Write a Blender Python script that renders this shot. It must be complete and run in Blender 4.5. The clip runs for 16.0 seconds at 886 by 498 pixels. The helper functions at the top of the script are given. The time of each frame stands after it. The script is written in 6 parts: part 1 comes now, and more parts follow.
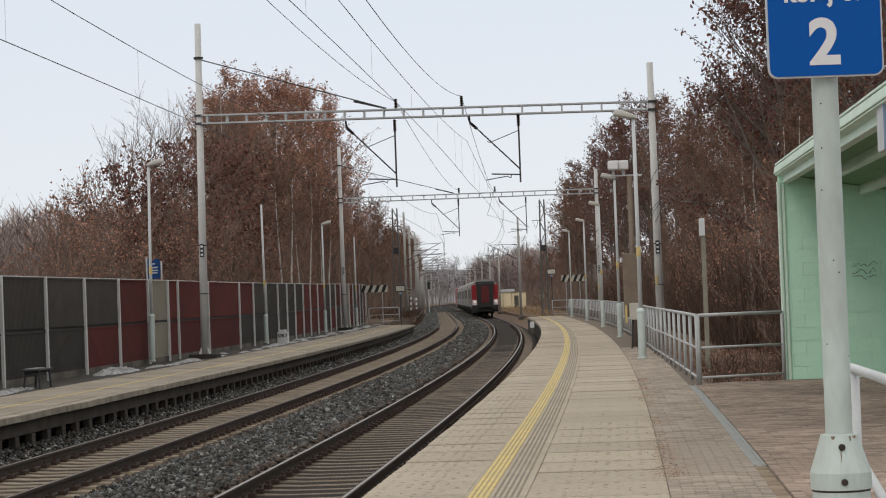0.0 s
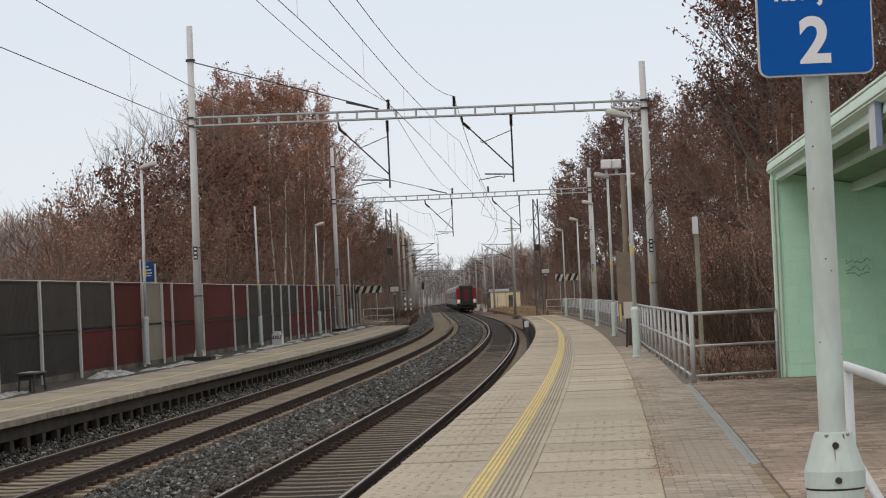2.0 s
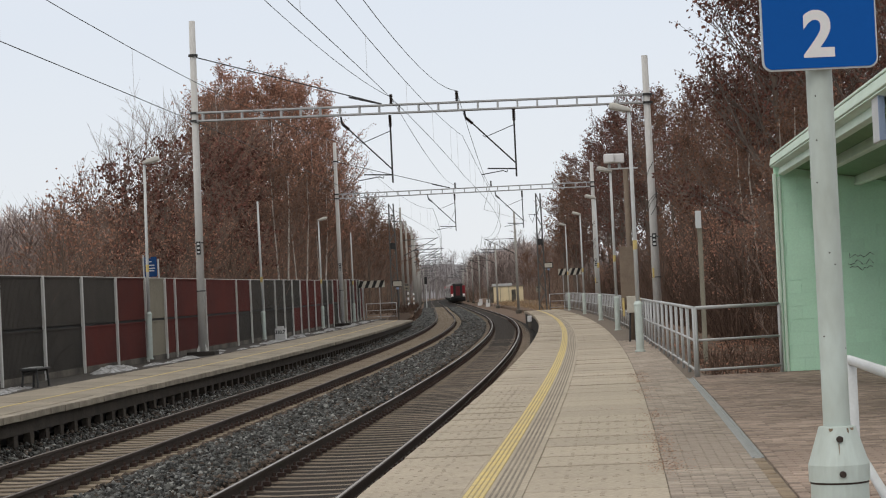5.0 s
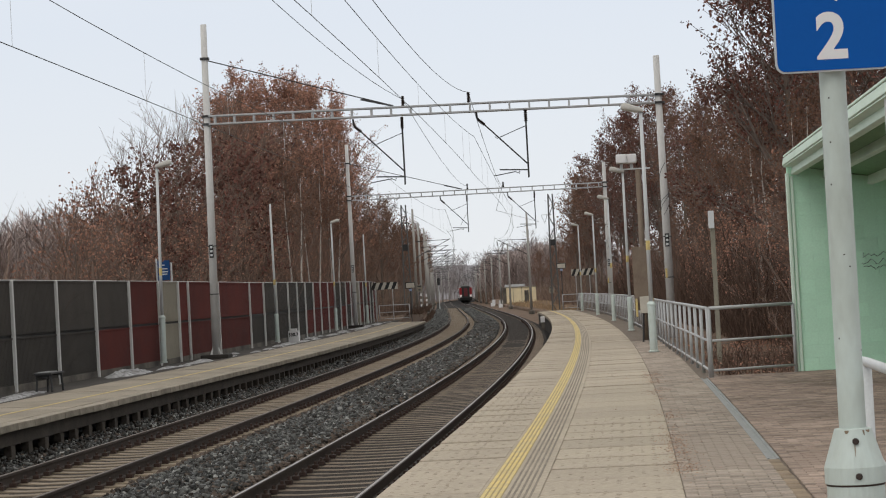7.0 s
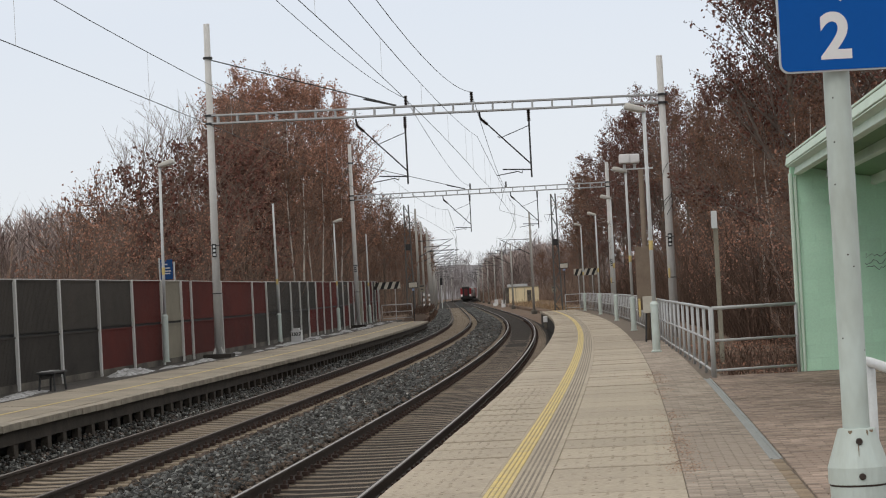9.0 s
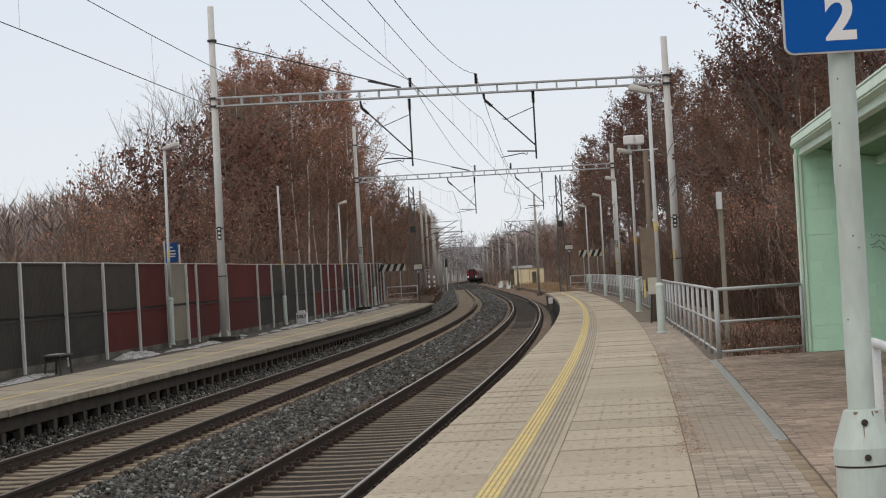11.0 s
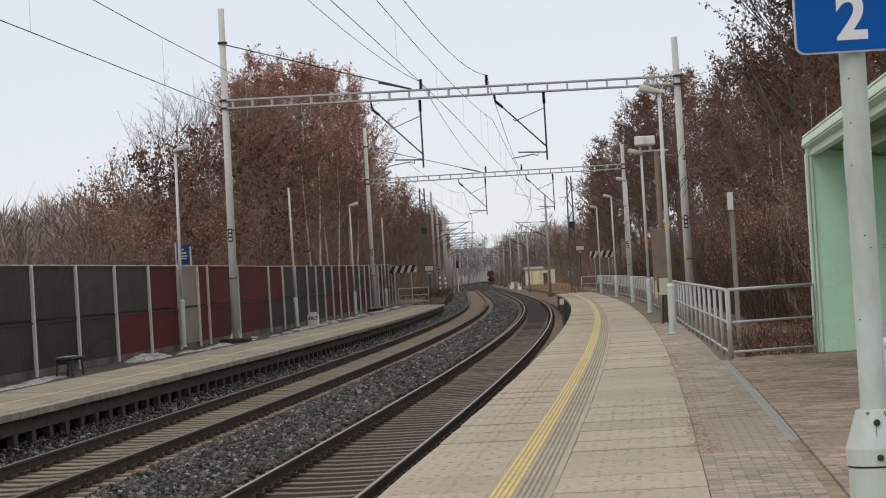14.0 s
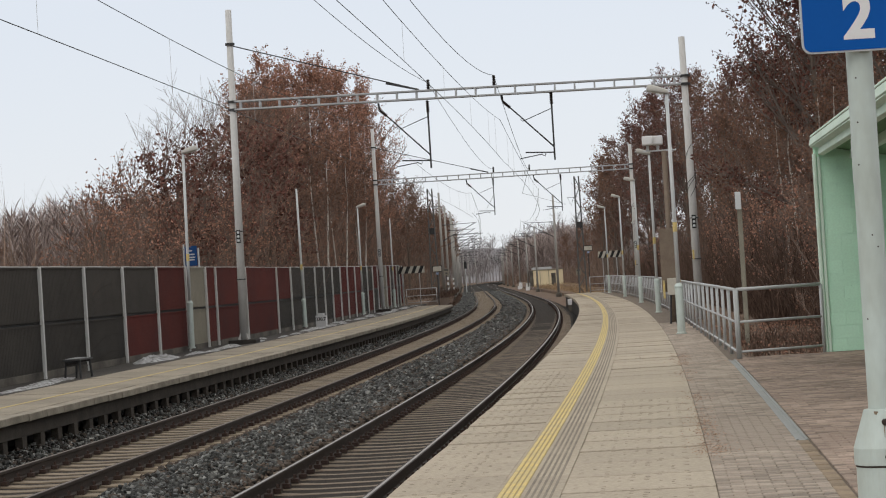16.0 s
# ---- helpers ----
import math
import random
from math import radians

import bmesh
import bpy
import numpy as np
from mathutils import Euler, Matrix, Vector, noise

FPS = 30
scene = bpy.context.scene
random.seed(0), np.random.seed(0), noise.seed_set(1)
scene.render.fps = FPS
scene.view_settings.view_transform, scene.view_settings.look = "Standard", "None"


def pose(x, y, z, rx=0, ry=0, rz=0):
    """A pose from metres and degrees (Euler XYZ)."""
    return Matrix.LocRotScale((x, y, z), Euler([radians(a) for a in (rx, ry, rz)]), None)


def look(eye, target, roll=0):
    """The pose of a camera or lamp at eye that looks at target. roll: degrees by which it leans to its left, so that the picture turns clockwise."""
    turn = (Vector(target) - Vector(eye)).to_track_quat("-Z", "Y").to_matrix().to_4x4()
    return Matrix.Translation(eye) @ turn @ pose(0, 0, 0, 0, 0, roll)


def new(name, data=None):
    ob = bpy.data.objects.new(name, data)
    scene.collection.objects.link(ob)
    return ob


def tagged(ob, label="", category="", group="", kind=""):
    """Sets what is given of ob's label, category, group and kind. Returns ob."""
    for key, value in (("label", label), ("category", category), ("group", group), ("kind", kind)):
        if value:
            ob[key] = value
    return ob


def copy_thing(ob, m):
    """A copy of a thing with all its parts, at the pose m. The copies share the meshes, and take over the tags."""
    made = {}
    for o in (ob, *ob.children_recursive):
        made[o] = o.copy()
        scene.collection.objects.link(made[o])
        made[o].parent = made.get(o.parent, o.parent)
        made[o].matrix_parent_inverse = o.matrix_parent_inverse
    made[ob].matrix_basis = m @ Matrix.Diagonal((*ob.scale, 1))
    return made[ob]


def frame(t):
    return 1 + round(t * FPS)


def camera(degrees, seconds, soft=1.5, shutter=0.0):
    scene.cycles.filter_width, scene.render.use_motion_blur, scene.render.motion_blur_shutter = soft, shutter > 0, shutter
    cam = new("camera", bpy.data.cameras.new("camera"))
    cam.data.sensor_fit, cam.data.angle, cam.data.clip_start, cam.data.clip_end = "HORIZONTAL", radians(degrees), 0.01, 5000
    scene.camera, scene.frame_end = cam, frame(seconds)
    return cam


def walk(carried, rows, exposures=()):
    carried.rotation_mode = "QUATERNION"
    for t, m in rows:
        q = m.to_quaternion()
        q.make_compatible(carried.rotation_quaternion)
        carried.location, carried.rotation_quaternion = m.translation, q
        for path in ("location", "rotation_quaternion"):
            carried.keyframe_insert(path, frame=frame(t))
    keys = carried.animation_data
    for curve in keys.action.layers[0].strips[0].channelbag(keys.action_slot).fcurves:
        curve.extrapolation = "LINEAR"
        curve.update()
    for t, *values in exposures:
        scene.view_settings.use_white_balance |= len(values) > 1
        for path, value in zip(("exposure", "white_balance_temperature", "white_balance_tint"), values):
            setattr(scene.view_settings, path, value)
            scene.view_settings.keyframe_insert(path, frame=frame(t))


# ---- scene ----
cam = camera(23.0, 16.0, soft=1.1)


def aim(x, z, yaw, pitch, roll):
    y, p = radians(yaw), radians(pitch)
    eye = Vector((x, 0.0, z))
    return look(eye, eye + Vector((-math.sin(y) * math.cos(p), math.cos(y) * math.cos(p), math.sin(p))), roll)


# seconds, x, z, yaw, pitch, roll of the hand-held camera
SWAY = [
    (0.0, 0.0000, 2.1330, -0.000, 1.290, -2.152),
    (0.5, 0.0045, 2.1403, -0.215, 1.256, -2.279),
    (1.0, 0.0060, 2.1440, -0.168, 1.253, -2.379),
    (1.5, 0.0054, 2.1413, -0.132, 1.291, -2.434),
    (2.0, 0.0083, 2.1392, -0.159, 1.286, -2.628),
    (2.5, 0.0015, 2.1424, -0.126, 1.243, -2.592),
    (3.0, 0.0051, 2.1393, -0.088, 1.144, -2.627),
    (3.5, 0.0046, 2.1419, -0.053, 1.184, -2.754),
    (4.0, 0.0031, 2.1399, -0.038, 1.172, -2.819),
    (4.2, 0.0063, 2.1307, -0.099, 1.178, -2.719),
    (6.3, -0.0015, 2.1590, 0.228, 1.091, -3.036),
    (6.5, -0.0008, 2.1571, 0.321, 1.206, -3.162),
    (7.0, -0.0032, 2.1570, 0.250, 1.192, -3.113),
    (7.5, -0.0022, 2.1592, 0.393, 1.277, -3.223),
    (8.0, 0.0005, 2.1473, 0.360, 1.540, -3.314),
    (8.5, -0.0008, 2.1482, 0.534, 1.589, -3.147),
    (9.0, -0.0083, 2.1561, 0.320, 1.188, -3.037),
    (9.5, -0.0115, 2.1567, 0.319, 1.148, -3.034),
    (9.7, -0.0092, 2.1548, 0.191, 0.481, -3.052),
    (12.0, -0.0075, 2.1637, 0.669, 0.876, -3.357),
    (12.5, -0.0091, 2.1606, 0.446, 0.818, -3.392),
    (13.0, -0.0081, 2.1591, 0.656, 0.704, -3.332),
    (13.5, -0.0093, 2.1601, 0.821, 0.612, -3.540),
    (14.0, -0.0096, 2.1588, 0.764, 0.770, -3.401),
    (14.5, -0.0118, 2.1580, 0.756, 0.883, -3.377),
    (15.0, -0.0082, 2.1610, 0.904, 0.931, -3.545),
    (15.5, -0.0082, 2.1609, 0.962, 0.935, -3.601),
    (16.0, -0.0057, 2.1586, 0.974, 0.797, -3.573),
]
walk(cam, [(t, aim(*v)) for t, *v in SWAY])

# ---- world and light: an even overcast sky ----
world = bpy.data.worlds.new("overcast")
scene.world = world
world.use_nodes = True
wn, wl = world.node_tree.nodes, world.node_tree.links
sky = wn.new("ShaderNodeTexSky")
sky.sky_type, sky.sun_disc = "NISHITA", False
sky.sun_elevation, sky.sun_rotation = radians(38), radians(200)
cloud = wn.new("ShaderNodeTexCoord")
sep = wn.new("ShaderNodeSeparateXYZ")
ramp = wn.new("ShaderNodeValToRGB")
ramp.color_ramp.elements[0].position, ramp.color_ramp.elements[0].color = 0.0, (0.88, 0.905, 0.94, 1)
ramp.color_ramp.elements[1].position, ramp.color_ramp.elements[1].color = 0.13, (0.81, 0.86, 0.94, 1)
high = ramp.color_ramp.elements.new(0.7)
high.color = (1.10, 1.07, 1.0, 1)
veil = wn.new("ShaderNodeTexNoise")
veil.inputs["Scale"].default_value, veil.inputs["Detail"].default_value = 2.2, 3.0
veilmix = wn.new("ShaderNodeMix")
veilmix.data_type, veilmix.blend_type = "RGBA", "SOFT_LIGHT"
veilmix.inputs["Factor"].default_value = 0.22
mixsky = wn.new("ShaderNodeMix")
mixsky.data_type = "RGBA"
mixsky.inputs["Factor"].default_value = 0.93
scale_sky = wn.new("ShaderNodeVectorMath")
scale_sky.operation = "SCALE"
scale_sky.inputs["Scale"].default_value = 0.12
wl.new(cloud.outputs["Generated"], sep.inputs[0])
wl.new(cloud.outputs["Generated"], veil.inputs["Vector"])
wl.new(sep.outputs["Z"], ramp.inputs["Fac"])
wl.new(ramp.outputs["Color"], veilmix.inputs[6])
wl.new(veil.outputs["Fac"], veilmix.inputs[7])
wl.new(sky.outputs["Color"], scale_sky.inputs[0])
wl.new(scale_sky.outputs[0], mixsky.inputs[6])
wl.new(veilmix.outputs[2], mixsky.inputs[7])
wl.new(mixsky.outputs[2], wn["Background"].inputs["Color"])
wn["Background"].inputs["Strength"].default_value = 0.95
sun_data = bpy.data.lights.new("sun", "SUN")
sun_data.energy, sun_data.angle, sun_data.color = 0.6, radians(25), (1.0, 0.97, 0.92)
sun_ob = new("sun", sun_data)
sun_ob.matrix_world = look((0, 0, 50), (20, 28, 18))
scene.view_settings.exposure = 0.0


# ---- materials ----
def mat(name, col, rough=0.8, col2=None, scale=3.0, amount=0.5, bump=0.2, fine=60.0, metal=0.0, rnd=0.0, island=0.0, coords="Object", stretch=(1, 1, 1), spec=0.4, grain=0.18):
    """Principled material with two scales of colour variation and a bump; sizes are per metre."""
    m = bpy.data.materials.new(name)
    m.use_nodes = True
    n, l = m.node_tree.nodes, m.node_tree.links
    b = n["Principled BSDF"]
    b.inputs["Roughness"].default_value, b.inputs["Metallic"].default_value = rough, metal
    b.inputs["Specular IOR Level"].default_value = spec
    col2 = col2 or tuple(c * 0.6 for c in col)
    tc = n.new("ShaderNodeTexCoord")
    mp = n.new("ShaderNodeMapping")
    mp.inputs["Scale"].default_value = stretch
    l.new(tc.outputs[coords], mp.inputs["Vector"])
    big, small = n.new("ShaderNodeTexNoise"), n.new("ShaderNodeTexNoise")
    big.inputs["Scale"].default_value, big.inputs["Detail"].default_value, big.inputs["Roughness"].default_value = scale, 5, 0.62
    small.inputs["Scale"].default_value, small.inputs["Detail"].default_value = fine, 3
    for t in (big, small):
        l.new(mp.outputs[0], t.inputs["Vector"])
    r = n.new("ShaderNodeMapRange")
    r.inputs[1].default_value, r.inputs[2].default_value = 0.35, 0.68
    l.new(big.outputs["Fac"], r.inputs[0])
    f = n.new("ShaderNodeMath")
    f.operation = "MULTIPLY"
    f.inputs[1].default_value = amount
    l.new(r.outputs[0], f.inputs[0])
    mx = n.new("ShaderNodeMix")
    mx.data_type = "RGBA"
    mx.inputs[6].default_value, mx.inputs[7].default_value = (*col, 1), (*col2, 1)
    l.new(f.outputs[0], mx.inputs["Factor"])
    hs = n.new("ShaderNodeHueSaturation")
    l.new(mx.outputs[2], hs.inputs["Color"])
    v = n.new("ShaderNodeMapRange")
    v.inputs[1].default_value, v.inputs[2].default_value = 0.25, 0.75
    v.inputs[3].default_value, v.inputs[4].default_value = 1 - grain, 1 + grain
    l.new(small.outputs["Fac"], v.inputs[0])
    last = v.outputs[0]
    for source, output, k in (("ShaderNodeObjectInfo", "Random", rnd), ("ShaderNodeNewGeometry", "Random Per Island", island)):
        if k:
            g, w, q = n.new(source), n.new("ShaderNodeMapRange"), n.new("ShaderNodeMath")
            w.inputs[3].default_value, w.inputs[4].default_value = 1 - k, 1 + k
            q.operation = "MULTIPLY"
            if k > 0.7:
                e = n.new("ShaderNodeMath")
                e.operation = "POWER"
                e.inputs[1].default_value = 2.6
                l.new(g.outputs[output], e.inputs[0])
                l.new(e.outputs[0], w.inputs[0])
                w.inputs[3].default_value, w.inputs[4].default_value = 0.32, 2.5
            else:
                l.new(g.outputs[output], w.inputs[0])
            l.new(w.outputs[0], q.inputs[0])
            l.new(last, q.inputs[1])
            last = q.outputs[0]
    l.new(last, hs.inputs["Value"])
    l.new(hs.outputs[0], b.inputs["Base Color"])
    if bump:
        bp = n.new("ShaderNodeBump")
        bp.inputs["Strength"].default_value, bp.inputs["Distance"].default_value = bump, 0.02
        l.new(small.outputs["Fac"], bp.inputs["Height"])
        l.new(bp.outputs[0], b.inputs["Normal"])
    return m


OLD_CONCRETE = mat("weathered_mast_concrete", (0.34, 0.325, 0.30), 0.9, (0.24, 0.225, 0.205), 0.8, 0.6, 0.08, 25, stretch=(1, 1, 0.3), grain=0.07)
DIRTY_WHITE = mat("dirty_white_board", (0.55, 0.52, 0.45), 0.6, (0.38, 0.35, 0.29), 3, 0.7, 0.0, 60, grain=0.05)
CONCRETE = mat("mast_concrete", (0.58, 0.57, 0.555), 0.85, (0.43, 0.42, 0.405), 0.8, 0.6, 0.08, 25, stretch=(1, 1, 0.3), grain=0.07)
SLAB = mat("platform_slab_concrete", (0.425, 0.363, 0.285), 0.9, (0.325, 0.275, 0.215), 0.7, 0.6, 0.3, 30, rnd=0.08)
TACTILE = mat("dark_groove", (0.17, 0.145, 0.115), 0.9, (0.27, 0.23, 0.18), 2.5, 0.9, 0.2, 45)
YELLOW = mat("worn_yellow_paint", (0.66, 0.50, 0.17), 0.7, (0.44, 0.36, 0.20), 5.0, 0.9, 0.25, 60)
WORN_BAND = mat("scuffed_yellow_band", (0.36, 0.285, 0.14), 0.85, (0.28, 0.23, 0.15), 4.0, 0.8, 0.2, 60)
PALE_YELLOW = mat("faded_yellow_line", (0.52, 0.40, 0.17), 0.8, (0.40, 0.31, 0.15), 2.0, 0.8, 0.1, 50)
PAVER = mat("concrete_paver", (0.335, 0.28, 0.23), 0.9, (0.20, 0.162, 0.132), 0.5, 0.8, 0.25, 70, island=0.26)
RED_PAVER = mat("reddish_paver", (0.335, 0.255, 0.205), 0.9, (0.155, 0.116, 0.093), 0.45, 0.9, 0.25, 70, island=0.34)
JOINT = mat("sandy_joint", (0.17, 0.135, 0.105), 0.95, (0.10, 0.08, 0.064), 3, 0.6, 0.3, 80)
DRAIN = mat("drain_concrete", (0.29, 0.30, 0.295), 0.8, (0.22, 0.225, 0.22), 2, 0.5, 0.2, 60)
POST_CONCRETE = mat("mottled_brown_concrete", (0.066, 0.053, 0.042), 0.95, (0.034, 0.028, 0.023), 3.0, 0.8, 0.3, 30, rnd=0.2)
GRIP = mat("dark_grip_mark", (0.275, 0.23, 0.175), 0.95, (0.20, 0.165, 0.125), 6, 0.7, 0.2, 60)
COVER_BOARD = mat("brown_cover_board", (0.27, 0.205, 0.14), 0.9, (0.17, 0.125, 0.085), 3, 0.8, 0.3, 40, rnd=0.15)
CRUMBS = mat("reddish_leaf_crumbs", (0.40, 0.26, 0.185), 0.95, (0.27, 0.18, 0.13), 6, 0.8, 0.0, 40, island=0.5)
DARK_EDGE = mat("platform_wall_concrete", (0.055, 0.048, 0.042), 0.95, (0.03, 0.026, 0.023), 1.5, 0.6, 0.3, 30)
RAIL = mat("rusty_rail", (0.050, 0.034, 0.027), 0.75, (0.026, 0.019, 0.016), 3, 0.6, 0.2, 40, metal=0.0)
SHINE = mat("polished_rail_head", (0.36, 0.335, 0.315), 0.45, (0.25, 0.23, 0.215), 1, 0.5, 0.02, 90, metal=1.0)
DULL_HEAD = mat("dull_rail_head", (0.13, 0.098, 0.08), 0.55, (0.085, 0.064, 0.052), 1, 0.6, 0.03, 90, metal=0.2)
SLEEPER = mat("beige_concrete_sleeper", (0.265, 0.21, 0.152), 0.9, (0.12, 0.093, 0.07), 2.0, 0.6, 0.25, 40, rnd=0.12, island=0.1)
SLEEPER_RUST = mat("rust_stained_sleeper", (0.25, 0.20, 0.155), 0.9, (0.11, 0.085, 0.065), 2.5, 0.6, 0.25, 40, rnd=0.14, island=0.12)
CLIP = mat("rusty_fastening", (0.048, 0.026, 0.019), 0.8, (0.022, 0.015, 0.012), 9, 0.6, 0.2, 90)
# bed coloured near black so the gaps between stones look shaded
BALLAST = mat("ballast_bed", (0.026, 0.023, 0.021), 0.95, (0.010, 0.010, 0.0095), 9.0, 0.9, 1.0, 24, spec=0.2)
BALLAST_RUST_SHADE = mat("rust_and_shade_ballast", (0.034, 0.027, 0.022), 0.95, (0.02, 0.016, 0.013), 9.0, 0.9, 1.0, 24, spec=0.2)
STONE = mat("crushed_blue_grey_stone", (0.066, 0.066, 0.062), 0.45, (0.011, 0.0115, 0.0105), 6.0, 0.7, 0.3, 40, island=0.95, spec=0.3)
STONE_GLINT = mat("glint_stone_chip", (0.27, 0.27, 0.255), 0.5, (0.10, 0.10, 0.095), 6.0, 0.7, 0.3, 40, island=0.4, spec=0.4)
STONE_BROWN = mat("crushed_brown_stone", (0.062, 0.048, 0.039), 0.7, (0.017, 0.013, 0.011), 2.0, 0.7, 0.3, 40, island=0.95, spec=0.2)
STONE_RUST = mat("rusty_crushed_stone", (0.095, 0.070, 0.054), 0.9, (0.06, 0.043, 0.034), 2.0, 0.7, 0.3, 40, island=0.4)
SOIL = mat("leaf_littered_soil", (0.17, 0.105, 0.066), 0.95, (0.06, 0.042, 0.03), 0.8, 0.9, 0.6, 14)
GRAVEL = mat("dark_wet_gravel", (0.052, 0.044, 0.037), 0.85, (0.022, 0.019, 0.0165), 1.1, 0.9, 0.5, 20)
SNOW = mat("old_grey_snow", (0.46, 0.465, 0.48), 0.7, (0.10, 0.092, 0.085), 5.0, 1.0, 0.6, 12)
WALL_GREY = mat("dark_grey_noise_panel", (0.051, 0.0435, 0.037), 0.95, (0.026, 0.0225, 0.0195), 0.5, 0.9, 0.3, 18, rnd=0.15)
WALL_RED = mat("dark_red_noise_panel", (0.105, 0.015, 0.010), 0.95, (0.06, 0.010, 0.008), 0.7, 0.8, 0.3, 18, rnd=0.15)
WALL_BEIGE = mat("beige_noise_panel", (0.26, 0.235, 0.185), 0.9, (0.17, 0.15, 0.12), 1.2, 0.6, 0.3, 18, rnd=0.06)
PLINTH = mat("grey_beige_plinth", (0.17, 0.15, 0.125), 0.9, (0.04, 0.035, 0.030), 0.6, 1.0, 0.3, 25)
GALV = mat("galvanised_steel", (0.45, 0.455, 0.46), 0.5, (0.33, 0.335, 0.34), 2.5, 0.6, 0.03, 60, metal=0.15, grain=0.06)
GREY_PAINT = mat("pale_grey_paint", (0.56, 0.575, 0.58), 0.5, (0.44, 0.45, 0.45), 1.5, 0.5, 0.02, 60, grain=0.05)
MINT_POLE = mat("pale_mint_paint", (0.53, 0.60, 0.57), 0.5, (0.36, 0.385, 0.34), 3.5, 0.75, 0.03, 30, stretch=(1, 1, 0.35), grain=0.04)
MINT = mat("mint_green_wall_paint", (0.57, 0.84, 0.66), 0.75, (0.48, 0.76, 0.57), 0.8, 0.6, 0.12, 30, rnd=0.03, grain=0.05)
MINT_LIGHT = mat("pale_mint_trim_paint", (0.64, 0.77, 0.66), 0.6, (0.49, 0.61, 0.51), 1.2, 0.6, 0.05, 40, grain=0.05)
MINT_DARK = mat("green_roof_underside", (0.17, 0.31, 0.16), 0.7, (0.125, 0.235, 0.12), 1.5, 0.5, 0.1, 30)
ROOFING = mat("grey_roof_felt", (0.15, 0.15, 0.14), 0.9)
BLUE = mat("sign_blue_enamel", (0.001, 0.088, 0.375), 0.5, (0.001, 0.078, 0.335), 2, 0.5, 0.0, 40, spec=0.15, grain=0.02)
WHITE = mat("sign_white", (0.74, 0.73, 0.73), 0.45, (0.66, 0.65, 0.65), 3, 0.5, 0.0, 60, grain=0.02)
SIGN_BLUE = mat("faded_station_blue", (0.016, 0.062, 0.19), 0.6, (0.012, 0.048, 0.15), 3, 0.6, 0.0, 40, spec=0.15, grain=0.04)
BLACK = mat("black_paint_and_shade", (0.015, 0.015, 0.015), 0.6)
SIGN_PALE = mat("pale_blue_sheet", (0.30, 0.38, 0.55), 0.5, (0.22, 0.29, 0.45), 3, 0.6, 0.0, 40, grain=0.04)
IRON = mat("dark_painted_iron", (0.045, 0.045, 0.047), 0.6, (0.03, 0.028, 0.026), 4, 0.5, 0.1, 60)
LATTICE_GREY = mat("weathered_lattice_steel", (0.12, 0.118, 0.115), 0.7, (0.08, 0.075, 0.07), 2, 0.6, 0.1, 40)
WIRE = mat("weathered_copper_wire", (0.045, 0.048, 0.048), 0.6)
INSUL = mat("brown_porcelain", (0.02, 0.012, 0.010), 0.3)
RUSTBOX = mat("brown_weathered_metal", (0.20, 0.155, 0.115), 0.7, (0.14, 0.10, 0.075), 2, 0.7, 0.15, 30)
WOODPOST = mat("grey_green_weathered_post", (0.26, 0.24, 0.19), 0.9, (0.13, 0.12, 0.095), 3, 0.6, 0.3, 40, stretch=(4, 4, 0.6))
LENS = mat("lamp_diffuser", (0.50, 0.48, 0.40), 0.3, (0.42, 0.40, 0.33), 5, 0.4, 0.02, 60)
LAMPHEAD = mat("lamp_housing_grey", (0.46, 0.44, 0.40), 0.5, (0.36, 0.34, 0.31), 5, 0.5, 0.05, 60)
BARK = mat("grey_brown_bark", (0.16, 0.125, 0.10), 0.95, (0.09, 0.07, 0.056), 2.0, 0.7, 0.5, 20, stretch=(3, 3, 0.5))
STRAW = mat("dry_straw", (0.36, 0.25, 0.15), 0.95, (0.22, 0.15, 0.09), 0.4, 0.8, 0.0, 20, island=0.4, spec=0.1)
# paler copy of the brush brown, lightened to imitate haze
HAZED_BRUSH = mat("hazed_brown_brush", (0.22, 0.155, 0.12), 0.95, (0.13, 0.09, 0.07), 0.3, 0.8, 0.0, 20, island=0.5, spec=0.1)
BRUSH = mat("tangled_brown_brush", (0.115, 0.074, 0.056), 0.95, (0.06, 0.040, 0.032), 0.3, 0.8, 0.0, 20, island=0.5, spec=0.1)
BIRCH = mat("birch_bark", (0.62, 0.57, 0.51), 0.85, (0.20, 0.17, 0.15), 2.6, 0.8, 0.2, 20, stretch=(1, 1, 4))
GREY_TWIG = mat("pale_grey_twig_bark", (0.17, 0.135, 0.115), 0.9, (0.10, 0.078, 0.066), 2, 0.6, 0.0, 20)
TWIG = mat("thin_twig_bark", (0.19, 0.135, 0.108), 0.95, (0.125, 0.09, 0.073), 2, 0.5, 0.0, 20)
LEAF = mat("dry_brown_leaf", (0.42, 0.228, 0.162), 0.85, (0.29, 0.16, 0.118), 0.5, 0.7, 0.0, 20, island=0.45, rnd=0.12, spec=0.25)
# darker copy of LEAF: the trees' shade is put into the leaf colour
LEAF_DARK = mat("dry_shaded_leaf", (0.175, 0.082, 0.064), 0.85, (0.10, 0.050, 0.041), 0.5, 0.7, 0.0, 20, island=0.5, rnd=0.12, spec=0.2)
LEAF_TAN = mat("dry_tan_leaf", (0.22, 0.125, 0.085), 0.85, (0.15, 0.085, 0.06), 0.5, 0.7, 0.0, 20, island=0.4, rnd=0.12, spec=0.25)
# twig brown lightened, with haze put into the base colour
HILLWOOD = mat("hazed_hillside_twigs", (0.36, 0.295, 0.275), 0.95, (0.26, 0.215, 0.20), 0.05, 0.7, 0.0, 5, island=0.45, spec=0.1)
